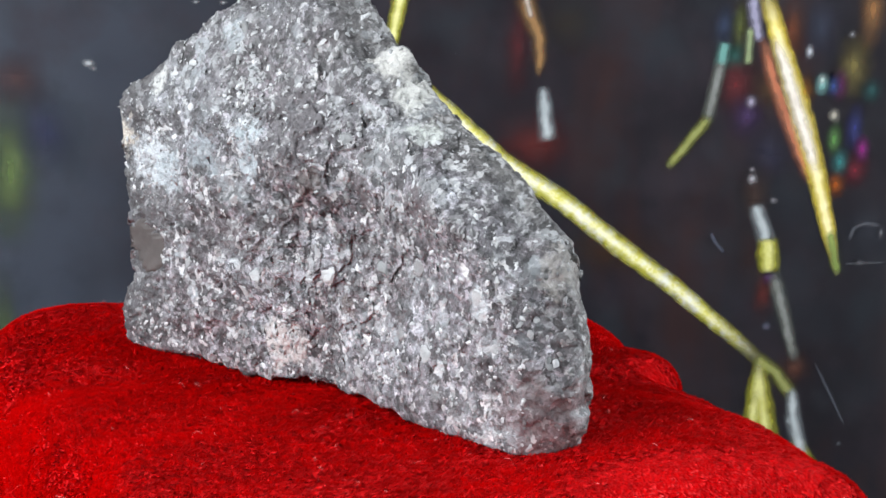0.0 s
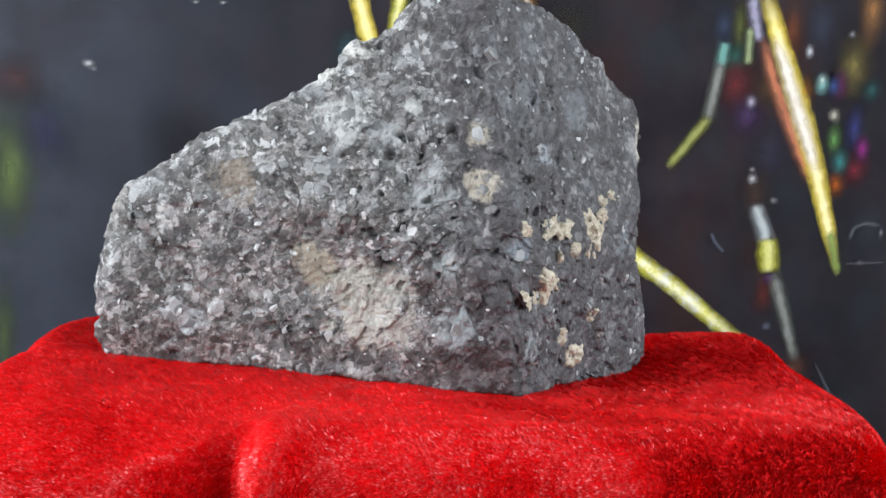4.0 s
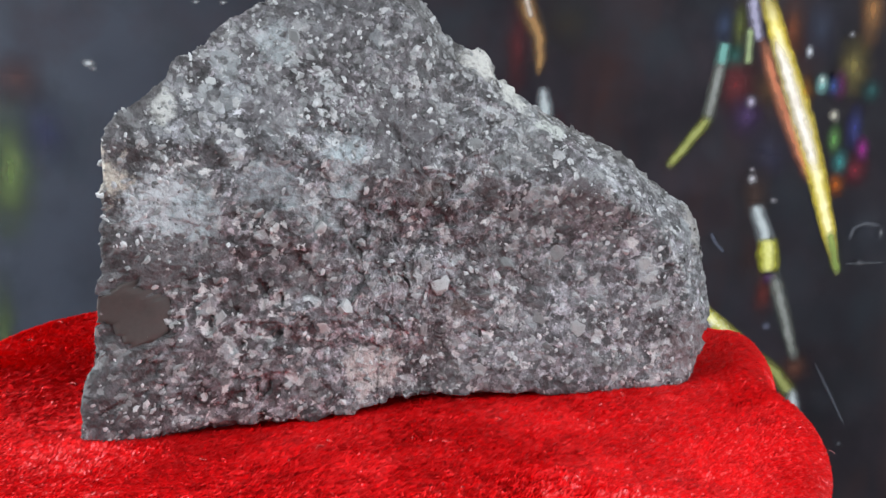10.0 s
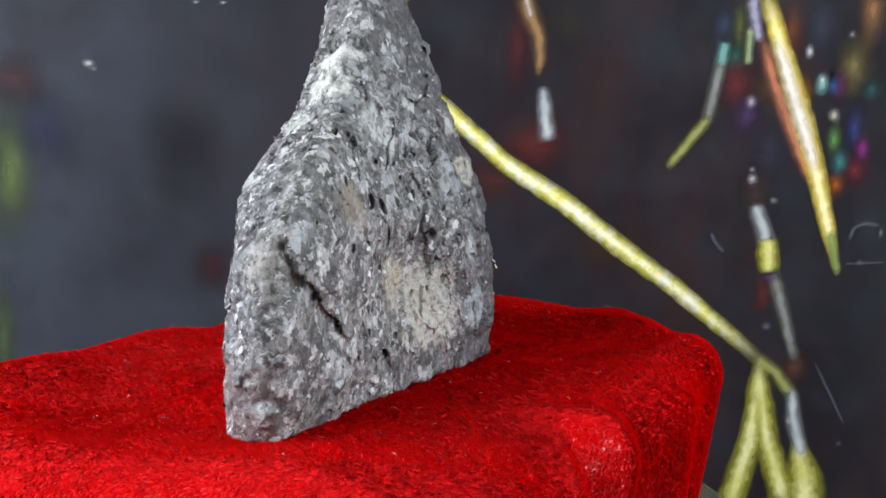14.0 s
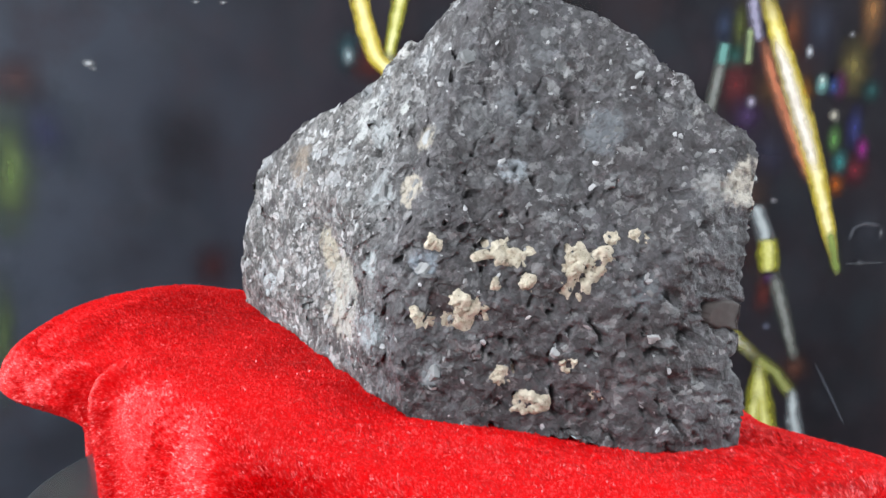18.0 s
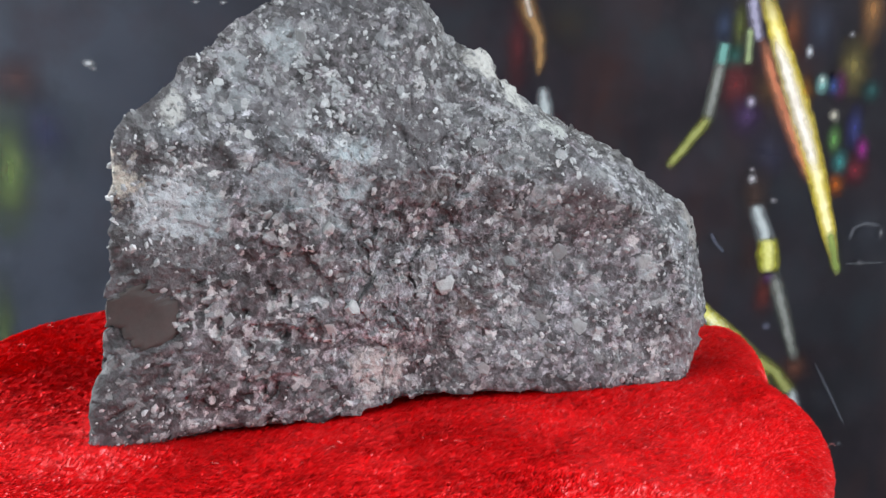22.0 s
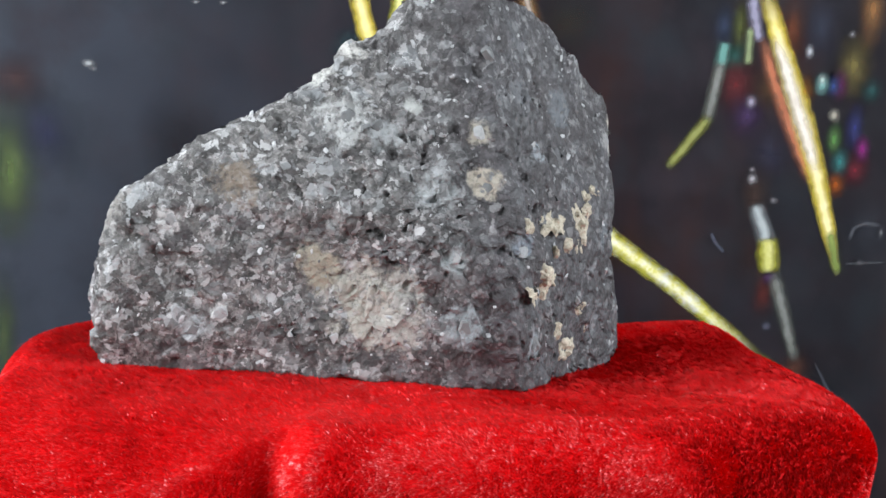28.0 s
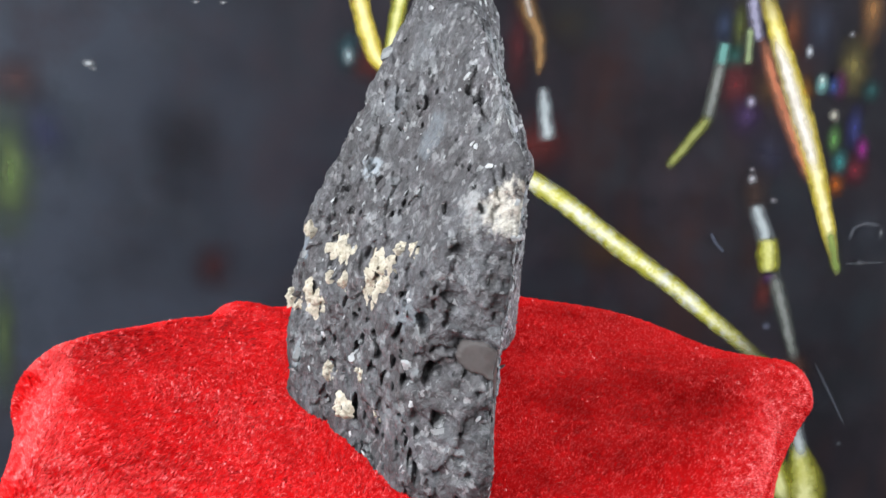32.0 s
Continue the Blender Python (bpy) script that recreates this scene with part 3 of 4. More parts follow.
def rock_surface(way, q):
    """The hull with its swellings and hollows worked out of it."""
    p = rock_hull(way)
    out = np.zeros(len(p))
    for *at, wide, amount in FRONT_FORM + BACK_FORM + END_FORM:
        out += amount * np.exp(-((p - at) ** 2).sum(1) / wide ** 2)
    return p + vertex_normals(p, q) * out[:, None]


def brown_area(p):
    """1 inside the brown clast at the end of the front, 0 outside."""
    q = p + 0.16 * np.stack([lumps(p, 1.5, 61), lumps(p, 1.5, 62), lumps(p, 1.5, 63)], 1) + 0.06 * np.stack([lumps(p, 5, 64), lumps(p, 5, 65), lumps(p, 5, 66)], 1)
    d = ((q[:, 0] + 5.72) / 0.66) ** 2 + ((q[:, 2] - 1.94 + 0.3 * (q[:, 0] + 5.72)) / 0.56) ** 2 + ((q[:, 1] + 2.2) / 0.65) ** 2
    return (d < 1).astype(float)


def rock_mesh(n=235):
    way, q = weld(*cube_sphere(n))
    p = rock_surface(way, q)
    back = np.clip((p[:, 1] + 1.6 + np.clip((-p[:, 0] - 4.4) / 1.4, 0, 1)) / 0.8, 0, 1)
    bent = p + 0.10 * np.stack([lumps(p, 4, 51), lumps(p, 4, 52), lumps(p, 4, 53)], 1)
    off = 0.12 * lumps(p, 0.9, 1) + 0.07 * lumps(p, 2.1, 2)
    for freq, amount, seed in ((1.5, 0.085, 5), (3.2, 0.046, 15), (6.5, 0.020, 25)):
        step, near = chips(bent, freq, seed)
        off += amount * step * (0.72 - (0.22 if freq > 2 else 0.0) * back)
    off += 0.022 * lumps(p, 7.0, 6) + 0.008 * lumps(p, 14.0, 7)
    # vesicles, widest at the low weathered end
    worn = np.clip((-p[:, 0] - 2.2) / 1.2, 0, 1) * np.clip((3.2 - p[:, 2]) / 1.0, 0, 1)
    for freq, seed, deep in ((2.1, 31, 0.26), (3.8, 37, 0.18)):
        s, near = chips(p + 0.22 * np.stack([lumps(p, 3, 21), lumps(p, 3, 22), lumps(p, 3, 23)], 1), freq, seed)
        pit = np.clip((s - 0.60 + 0.60 * worn) * 4, 0, 1) * np.clip((0.27 + 0.10 * s - near) / 0.10, 0, 1) * np.maximum(back, worn)
        off -= deep * (0.8 + 0.7 * worn) * pit
    # the bed of the brown clast
    off -= 0.10 * brown_area(p)
    for at, size, deep in (((-4.43, -1.48, 6.22), 0.10, 0.24), ((-0.12, 0.57, 4.70), 0.10, 0.24), ((-3.6, -1.0, 6.9), 0.07, 0.15), ((1.98, -0.26, 4.64), 0.08, 0.18), ((-6.02, -1.64, 2.31), 0.15, 0.22),
                           ((-4.50, -0.20, 2.82), 0.14, 0.22), ((-1.57, 1.62, 3.08), 0.10, 0.26), ((-1.57, 1.62, 2.86), 0.10, 0.28), ((-1.60, 1.62, 2.64), 0.09, 0.24), ((-2.60, 1.10, 1.20), 0.18, 0.20),
                           ((-5.51, -0.69, 0.15), 0.16, 0.20), ((-5.80, -1.00, 0.91), 0.16, 0.20), ((-0.45, 0.7, 4.9), 0.07, 0.16), ((0.6, 0.3, 4.75), 0.06, 0.14), ((-4.76, -1.78, 6.24), 0.16, 0.22),
                           ((-4.42, -2.10, 6.14), 0.13, 0.20), ((-5.48, -2.48, 5.36), 0.16, 0.14), ((-6.25, -2.2, 1.22), 0.26, 0.22), ((0.25, -1.30, 6.75), 0.20, 0.20)):
        off -= deep * np.exp(-(((p - at) ** 2).sum(1) / size ** 2))
    # knobs that stand out of the broken edge, and the low foot
    for at, size, out in (((-6.2, -2.4, 5.1), 0.35, 0.12), ((-4.95, -1.98, 6.34), 0.24, 0.20), ((-5.9, -2.5, 5.45), 0.20, 0.12), ((-6.48, -2.1, 0.42), 0.40, 0.12), ((0.90, -1.05, 6.55), 0.26, 0.14)):
        off += out * np.exp(-(((p - at) ** 2).sum(1) / size ** 2))
    # the crack in the narrow end
    wav = (p + 0.10 * np.stack([lumps(p, 2.5, 41), lumps(p, 2.5, 42), lumps(p, 2.5, 43)], 1)) * (0.03, 1, 1)
    line = np.array([(4.99, -1.38, 3.95), (5.40, -1.31, 3.53), (5.35, -1.08, 2.96), (5.04, -0.87, 2.59), (4.51, -0.59, 1.83), (4.05, -0.36, 1.22)]) * (0.03, 1, 1)
    for k, (a, b) in enumerate(zip(line[:-1], line[1:])):
        t = np.clip(((wav - a) @ (b - a)) / ((b - a) @ (b - a)), 0, 1)
        gap = np.linalg.norm(wav - a - t[:, None] * (b - a), axis=1)
        off -= (0.14, 0.20, 0.32, 0.30, 0.20)[k] * np.clip(1.7 - gap / (0.05, 0.06, 0.075, 0.075, 0.06)[k], 0, 1) * (p[:, 0] > 3)
    return p + way * off[:, None], q, way


THETA_ROCK = -43.54
rock = tagged(new("rock"), "grey breccia rock with pale clasts, standing on red velvet", "rock")
rv, rq, rway = rock_mesh()
part("body", arrays("body", rv, rq), M_ROCK, rock)


# ---- clasts and grains set in the rock ----
def face_samples(v, q, n, rg, weight=None):
    a, b, c, d = (v[q[:, k]] for k in range(4))
    nrm = np.cross(c - a, d - b)
    area = np.linalg.norm(nrm, axis=1)
    nrm /= np.maximum(area[:, None], 1e-9)
    w = area if weight is None else area * weight((a + c) / 2, nrm)
    f = rg.choice(len(q), n, p=w / w.sum())
    s, t = rg.rand(n, 1), rg.rand(n, 1)
    return (a[f] * (1 - s) + b[f] * s) * (1 - t) + (d[f] * (1 - s) + c[f] * s) * t, smooth_normals[q[f, 0]]


smooth_normals = vertex_normals(rv, rq)


def chip_mesh(rg, sides):
    """An angular flake about 1 across, its top a little tilted and chipped."""
    ang = np.sort(rg.rand(sides) * 0.7 + np.arange(sides)) * 2 * math.pi / sides
    rad = 0.75 + 0.5 * rg.rand(sides)
    ring = np.stack([rad * np.cos(ang), rad * np.sin(ang)], -1)
    low = np.column_stack([ring, np.full(sides, -0.9)])
    mid = np.column_stack([ring * 0.97, -0.10 + 0.16 * rg.rand(sides)])
    top = np.column_stack([ring * 0.70, 0.05 + 0.16 * rg.rand(sides)])
    cap = np.array([[0.1, 0, 0.13 + 0.1 * rg.rand()]])
    v = np.vstack([low, mid, top, cap])
    fs = []
    for i in range(sides):
        j = (i + 1) % sides
        fs += [(i, j, sides + j), (i, sides + j, sides + i), (sides + i, sides + j, 2 * sides + j), (sides + i, 2 * sides + j, 2 * sides + i), (2 * sides + i, 2 * sides + j, 3 * sides)]
    return v, np.array(fs)


rgc = np.random.RandomState(21)
CHIPS = [arrays("clast", *chip_mesh(rgc, 5 + k % 4), smooth=False) for k in range(14)]
for me in CHIPS:
    me.materials.append(M_CLAST)
TAN_CHIPS = [me.copy() for me in CHIPS[:6]]
for me in TAN_CHIPS:
    me.materials[0] = M_TAN


def seat(at, normal, sx, sy, sz, spin):
    """The pose of a piece that lies on the surface at a place in centimetres."""
    z = Vector(normal)
    turn = z.to_track_quat("Z", "Y").to_matrix().to_4x4()
    return Matrix.Translation(Vector(at) * CM) @ turn @ Matrix.Rotation(spin, 4, "Z") @ Matrix.Diagonal((sx, sy, sz, 1))


def set_clast(at, normal, size, long, spin, meshes=CHIPS, name="clast"):
    ob = part(name, meshes[rgc.randint(len(meshes))], None, rock)
    ob.matrix_local = seat(np.array(at) - 0.012 * np.array(normal), normal, size * long, size, min(size, 0.14), spin)
    return ob


def on_face(u, z, back):
    """The place and normal of the surface at (u, z) on the front or the back."""
    side = smooth_normals[:, 1] > 0.15 if back else smooth_normals[:, 1] < -0.15
    k = np.argmin((rv[:, 0] - u) ** 2 + (rv[:, 2] - z) ** 2 + np.where(side, 0, 99))
    return rv[k], smooth_normals[k]


# clasts that stand out, as (along, up, half size): front, then back
FRONT_CLASTS = [(0.02, 2.35, 0.20), (2.00, 1.62, 0.24), (-2.31, 1.58, 0.22), (-2.40, 3.43, 0.17), (2.42, 2.88, 0.20), (2.84, 1.43, 0.24), (4.10, 2.68, 0.20), (1.41, 3.66, 0.14), (0.48, 3.88, 0.13), (0.87, 0.59, 0.17), (-1.85, 2.03, 0.15), (-4.21, 1.86, 0.16), (-4.40, 6.05, 0.15), (-1.30, 7.08, 0.14), (1.36, 2.70, 0.22), (3.09, 1.92, 0.12), (5.85, 1.46, 0.11), (5.39, 0.47, 0.12), (0.47, 5.00, 0.20), (3.23, 3.46, 0.13), (-2.90, 6.84, 0.16), (-0.09, 4.40, 0.11), (-3.10, 3.20, 0.12), (-3.60, 2.40, 0.12), (1.00, 1.20, 0.12), (3.70, 1.20, 0.14), (-0.60, 3.30, 0.13), (2.20, 3.60, 0.12), (4.60, 1.90, 0.12), (-2.90, 0.50, 0.13), (-4.70, 1.20, 0.12)]
BACK_CLASTS = [(4.61, 3.23, 0.20), (3.71, 1.45, 0.16), (4.18, 1.13, 0.15), (-1.21, 4.06, 0.20), (1.18, 5.26, 0.22), (0.70, 5.10, 0.15), (-1.17, 5.05, 0.15), (-0.49, 2.69, 0.14), (-0.64, 1.34, 0.20), (-2.77, 4.58, 0.16), (-2.18, 0.90, 0.20), (-1.84, 2.86, 0.18), (2.40, 4.30, 0.13), (3.90, 2.30, 0.12), (2.90, 1.00, 0.14), (-0.30, 3.90, 0.18), (-1.64, 6.60, 0.20), (-3.00, 6.00, 0.12), (-4.20, 5.40, 0.11), (-5.38, 1.74, 0.12), (1.60, 1.00, 0.12), (-3.22, 4.00, 0.10), (0.20, 3.20, 0.12), (4.70, 2.20, 0.13)]
TAN_PATCHES = [(-2.98, 3.24, 0.27), (-3.22, 3.05, 0.15), (-4.12, 2.85, 0.27), (-4.00, 3.05, 0.15), (-4.42, 3.04, 0.14), (-2.40, 1.98, 0.24), (-2.50, 2.20, 0.14), (-2.79, 2.07, 0.13), (-2.04, 1.96, 0.14), (-3.63, 0.37, 0.19), (-3.22, 1.00, 0.13), (-4.19, 1.17, 0.10), (-2.00, 3.30, 0.10), (-4.51, 3.51, 0.08), (-4.92, 3.60, 0.09), (-3.50, 2.65, 0.09), (-4.60, 0.60, 0.08), (-3.00, 2.60, 0.07)]
for u, z, size in FRONT_CLASTS:
    set_clast(*on_face(u, z, False), min(size, 0.20) * 0.85, 1.25, rgc.rand() * 6.3)
for u, z, size in BACK_CLASTS:
    set_clast(*on_face(u, z, True), min(size, 0.20) * 0.85, 1.3, rgc.rand() * 6.3)


def crust(u, z, size, seed):
    """A lumpy patch of tan crust: rough knobs run together."""
    rg = np.random.RandomState(seed)
    at, nr = on_face(u, z, True)
    nr_, na = 11, 48
    ang = np.arange(na) * 2 * math.pi / na
    edge = size * (0.95 + 0.34 * lumps(np.column_stack([np.cos(ang) * 1.2, np.sin(ang) * 1.2, np.full(na, seed * 3.7)]), 1.0, seed) + 0.3 * lumps(np.column_stack([np.cos(ang) * 4, np.sin(ang) * 4, np.full(na, seed * 1.3)]), 1.0, seed))
    rings = []
    for s in np.linspace(0.02, 1, nr_):
        q = np.column_stack([edge * s * np.cos(ang), edge * s * np.sin(ang) * 1.2, np.zeros(na)])
        q[:, 2] = 0.10 * (1 - s ** 5) - 0.06 + 0.09 * lumps(q + seed, 8.0, seed) * (1 - s ** 4) + 0.03 * lumps(q + seed, 22.0, seed + 1)
        rings.append(q)
    i, j = np.meshgrid(np.arange(nr_ - 1), np.arange(na), indexing="ij")
    fq = np.stack([i * na + j, (i + 1) * na + j, (i + 1) * na + (j + 1) % na, i * na + (j + 1) % na], -1).reshape(-1, 4)
    ob = part("crust", arrays("crust", np.vstack(rings), fq), M_TAN, rock, "rough tan crust")
    ob.matrix_local = seat(at, nr, 1, 1, 1, rg.rand() * 6.3)


for k, (u, z, size) in enumerate(TAN_PATCHES):
    crust(u, z, size * 1.75, 60 + k)

# the smooth brown clast at the end of the front: it lies flush in its bed
smooth_rock = rock_surface(rway, rq)
inside = brown_area(smooth_rock) > 0
keep = rq[inside[rq].all(1)]
used, back_index = np.unique(keep, return_inverse=True)
count = np.bincount(keep.ravel(), minlength=len(rv))[used]
sv = smooth_rock[used]
lift = 0.12 * lumps(sv, 0.9, 1) + 0.05 * lumps(sv, 2.1, 2) + 0.02 * lumps(sv, 5.0, 71) + 0.008 * lumps(sv, 12.0, 72) + np.where(count < 4, -0.16, -0.01)
part("brown_clast", arrays("brown_clast", sv + rway[used] * lift[:, None], back_index.reshape(keep.shape)), M_BROWN, rock, "smooth dark brown clast")

# scattered clasts, more of them on the front
def mostly_front(p, nrm):
    return np.where(nrm[:, 1] < -0.2, 1.0, np.where(p[:, 0] > -0.5, 0.6, 0.2)) * (p[:, 2] > 0.25)


pts, nrs = face_samples(rv, rq, 235, rgc, mostly_front)
for at, nr in zip(pts, nrs):
    set_clast(at, nr + 0.12 * rgc.randn(3), 0.045 + 0.06 * rgc.rand() ** 2, 1.0 + 0.9 * rgc.rand(), rgc.rand() * 6.3)


def grains(n, seed):
    """Fine crystals all over the surface, each a tilted chip."""
    rg = np.random.RandomState(seed)
    at, nr = face_samples(rv, rq, n, rg, lambda p, m: np.where(m[:, 1] < -0.2, 1.0, np.where(p[:, 0] > -0.5, 0.28, 0.12)) * np.clip(0.7 + 1.2 * lumps(p, 0.8, 91), 0.15, 1.6))
    nr = nr + 0.30 * rg.randn(n, 3)
    nr /= np.linalg.norm(nr, axis=1, keepdims=True)
    s = np.cross(nr, rg.randn(n, 3))
    s /= np.linalg.norm(s, axis=1, keepdims=True)
    t = np.cross(nr, s)
    size = (0.018 + 0.05 * rg.rand(n) ** 2.5)[:, None]
    long = (1.0 + 1.2 * rg.rand(n))[:, None]
    ring = []
    for k in range(5):
        a = 2 * math.pi * (k + 0.6 * rg.rand(n)) / 5
        ring.append(at + size * (s * np.cos(a)[:, None] * long + t * np.sin(a)[:, None]) + nr * 0.002)
    tip = at + nr * (0.010 + 0.25 * size)
    v = np.stack(ring + [tip], 1).reshape(-1, 3)
    b = np.arange(n)[:, None] * 6
    fs = np.concatenate([b + np.array([k, (k + 1) % 5, 5]) for k in range(5)])
    return v, fs


fine = part("grain_layer", arrays("grain_layer", *grains(3800, 33), smooth=False), M_GRAIN, rock, "fine pale crystal grains")
fine["kind"] = "stuff"

# ---- the path of what turns ----
TURN = [-1.69, -14.78, -27.94, -41.73, -56.38, -71.81, -87.82, -103.89, -119.45, -134.30, -148.99, -164.05, -179.36, -194.65, -209.84, -224.93, -239.88,
        -254.83, -269.73, -284.61, -299.71, -314.82, -329.26, -343.01, -356.55, -370.09, -383.73, -397.66, -412.16, -427.44, -443.48, -459.71, -475.36, -490.58,
        -505.71, -520.89, -536.15, -551.51, -566.83, -581.87, -596.62, -611.43, -626.37, -641.43, -656.85, -672.38, -687.21, -701.18, -714.68, -728.10, -741.52,
        -755.11, -769.29, -784.36, -800.15, -816.11, -831.82, -847.16, -862.24, -877.31, -892.53, -907.81, -923.01, -938.03, -952.97]  # degrees, every half second

# ---- the backdrop ----
BACK_Y = 0.16
backdrop = tagged(new("backdrop"), "dark glossy printed backdrop with yellow stems and coloured streaks", "backdrop", kind="structure")
part("sheet", box("sheet", -0.24, 0.26, BACK_Y, BACK_Y + 0.006, TABLE_Z, 0.20, 0.001), M_SHEET, backdrop)
LAYER = [0]


def stroke(name, pts, widths, material, label=""):
    """A printed stroke: a ribbon along points (x, z) in centimetres, laid on the sheet."""
    LAYER[0] += 1
    pts, widths = np.array(pts, float), np.array(widths, float)
    d = np.concatenate([[0], np.cumsum(np.linalg.norm(np.diff(pts, axis=0), axis=1))])
    t = np.linspace(0, 1, 40)
    x, z = (np.interp(t * d[-1], d, pts[:, k]) for k in (0, 1))
    w = np.interp(t * d[-1], d, widths) * (0.5 if name in ("glow_print", "fleck") else 0.66)
    x, z = x - 0.05, z - 0.03
    gx, gz = np.gradient(x), np.gradient(z)
    g = np.hypot(gx, gz)
    nx, nz = -gz / g, gx / g
    y = np.full(40, BACK_Y * 100 - 0.01 - 0.001 * LAYER[0])
    v = np.concatenate([np.stack([x + nx * w, y, z + nz * w], -1), np.stack([x - nx * w, y, z - nz * w], -1)])
    i = np.arange(39)
    q = np.stack([i, i + 40, i + 41, i + 1], -1)
    me = arrays(name, v, q)
    uv = me.uv_layers.new(name="UVMap")
    tt = np.concatenate([t, t])
    side = np.concatenate([np.ones(40), np.zeros(40)])
    idx = q.ravel()
    uv.data.foreach_set("uv", np.stack([tt[idx], side[idx]], -1).ravel().astype(np.float32))
    ob = part(name, me, material, backdrop, label)
    return ob


def glow(name, x, z, w, h, material):
    return stroke(name, [(x, z + h / 2), (x, z - h / 2)], [w, w], material)


I_YEL = ink("ink_yellow", (0.98, 0.95, 0.70), (0.72, 0.68, 0.08), 0.8, 1.0, 27.0)
I_RAY = ink("ink_ray", (1.0, 0.92, 0.55), (0.95, 0.74, 0.08), 0.8, 1.0)
I_GRN = ink("ink_green", (0.36, 0.38, 0.14), (0.20, 0.21, 0.03), 1.2, 0.9)
I_LEAF = ink("ink_leaf", (0.85, 0.83, 0.42), (0.52, 0.50, 0.03), 1.0, 1.0)
I_GREY = ink("ink_grey", (0.30, 0.31, 0.30), (0.12, 0.13, 0.11), 1.2, 0.9)
I_WHITE = ink("ink_white", (0.62, 0.68, 0.70), (0.25, 0.28, 0.30), 1.2, 0.9)
I_BLOB = ink("ink_pale_dot", (0.62, 0.68, 0.70), (0.25, 0.28, 0.30), 1.2, 0.9, blot=True)
TINTS = {}


def tint(r, g, b, amount, blot=True):
    """A soft ink of one colour, made once."""
    key = (r, g, b, amount, blot)
    if key not in TINTS:
        TINTS[key] = ink("ink_tint", (r, g, b), (r * 0.55, g * 0.55, b * 0.55), 1.3 if blot else 1.5, amount, blot=blot)
    return TINTS[key]


# washes of colour, then stems and streaks over them, then flecks and scuffs
glow("glow_print", -12.42, 1.57, 2.3, 6.02, tint(0.13, 0.19, 0.06, 0.8))
glow("glow_print", -12.68, -3.97, 1.24, 5.84, tint(0.09, 0.13, 0.05, 0.8))
glow("glow_print", -12.21, 4.41, 2.65, 2.3, tint(0.08, 0.035, 0.035, 0.6))
glow("glow_print", -11.35, 2.86, 2.65, 3.01, tint(0.035, 0.04, 0.1, 0.6))
glow("glow_print", -5.99, -1.26, 1.95, 2.48, tint(0.05, 0.012, 0.015, 0.7))
glow("glow_print", -6.93, 2.52, 3.54, 4.6, tint(0.012, 0.011, 0.018, 0.6))
glow("glow_print", 3.40, 6.16, 1.24, 4.25, tint(0.1, 0.015, 0.02, 0.7))
glow("glow_print", 4.11, 3.18, 3.36, 2.65, tint(0.13, 0.02, 0.018, 0.75))
glow("glow_print", 1.43, 2.88, 2.12, 2.48, tint(0.06, 0.015, 0.03, 0.6))
glow("glow_print", 2.92, 1.87, 3.19, 2.3, tint(0.08, 0.02, 0.015, 0.7))
glow("glow_print", 6.68, -0.17, 4.25, 2.12, tint(0.07, 0.03, 0.012, 0.6))
glow("glow_print", 4.95, 6.93, 2.83, 2.65, tint(0.035, 0.028, 0.02, 0.6))
glow("glow_print", 9.81, 7.07, 1.06, 1.95, tint(0.04, 0.06, 0.12, 0.8))
glow("glow_print", 10.30, 7.00, 0.78, 2.65, tint(0.1, 0.12, 0.03, 0.85))
glow("glow_print", 10.21, 6.12, 1.17, 1.27, tint(0.03, 0.14, 0.12, 0.85))
glow("glow_print", 10.32, 5.24, 1.95, 2.48, tint(0.14, 0.02, 0.025, 0.8))
glow("glow_print", 11.36, 5.11, 1.59, 2.3, tint(0.1, 0.05, 0.02, 0.7))
glow("glow_print", 10.77, 4.28, 1.77, 1.95, tint(0.06, 0.03, 0.1, 0.8))
glow("glow_print", 11.60, 3.15, 2.12, 3.01, tint(0.035, 0.035, 0.07, 0.7))
glow("glow_print", 12.84, 7.12, 1.95, 3.36, tint(0.035, 0.045, 0.08, 0.8))
glow("glow_print", 11.95, 7.08, 1.17, 2.65, tint(0.18, 0.05, 0.02, 0.8))
glow("glow_print", 12.49, 5.07, 0.99, 1.59, tint(0.32, 0.13, 0.015, 0.85))
glow("glow_print", 14.02, 6.02, 1.49, 2.65, tint(0.2, 0.16, 0.05, 0.85))
glow("glow_print", 14.43, 7.71, 1.13, 3.01, tint(0.36, 0.17, 0.06, 0.85))
glow("glow_print", 14.65, 5.26, 0.92, 1.13, tint(0.02, 0.1, 0.1, 0.8))
glow("glow_print", 14.37, 2.72, 1.31, 1.59, tint(0.16, 0.01, 0.025, 0.8))
glow("glow_print", 14.23, 4.08, 0.81, 1.95, tint(0.04, 0.05, 0.22, 0.9))
glow("glow_print", 14.53, 3.42, 0.71, 1.17, tint(0.26, 0.02, 0.2, 0.85))
glow("glow_print", 13.63, 5.39, 0.71, 1.42, tint(0.14, 0.02, 0.1, 0.85))
glow("glow_print", 13.42, 5.37, 0.64, 0.96, tint(0.04, 0.08, 0.26, 0.85))
glow("glow_print", 13.85, 2.97, 0.81, 1.24, tint(0.05, 0.26, 0.26, 0.9))
glow("glow_print", 13.60, 3.68, 0.67, 1.42, tint(0.12, 0.28, 0.08, 0.9))
glow("glow_print", 11.27, 1.77, 1.59, 2.65, tint(0.07, 0.035, 0.025, 0.7))
glow("glow_print", 11.77, -1.36, 1.13, 2.12, tint(0.14, 0.02, 0.015, 0.75))
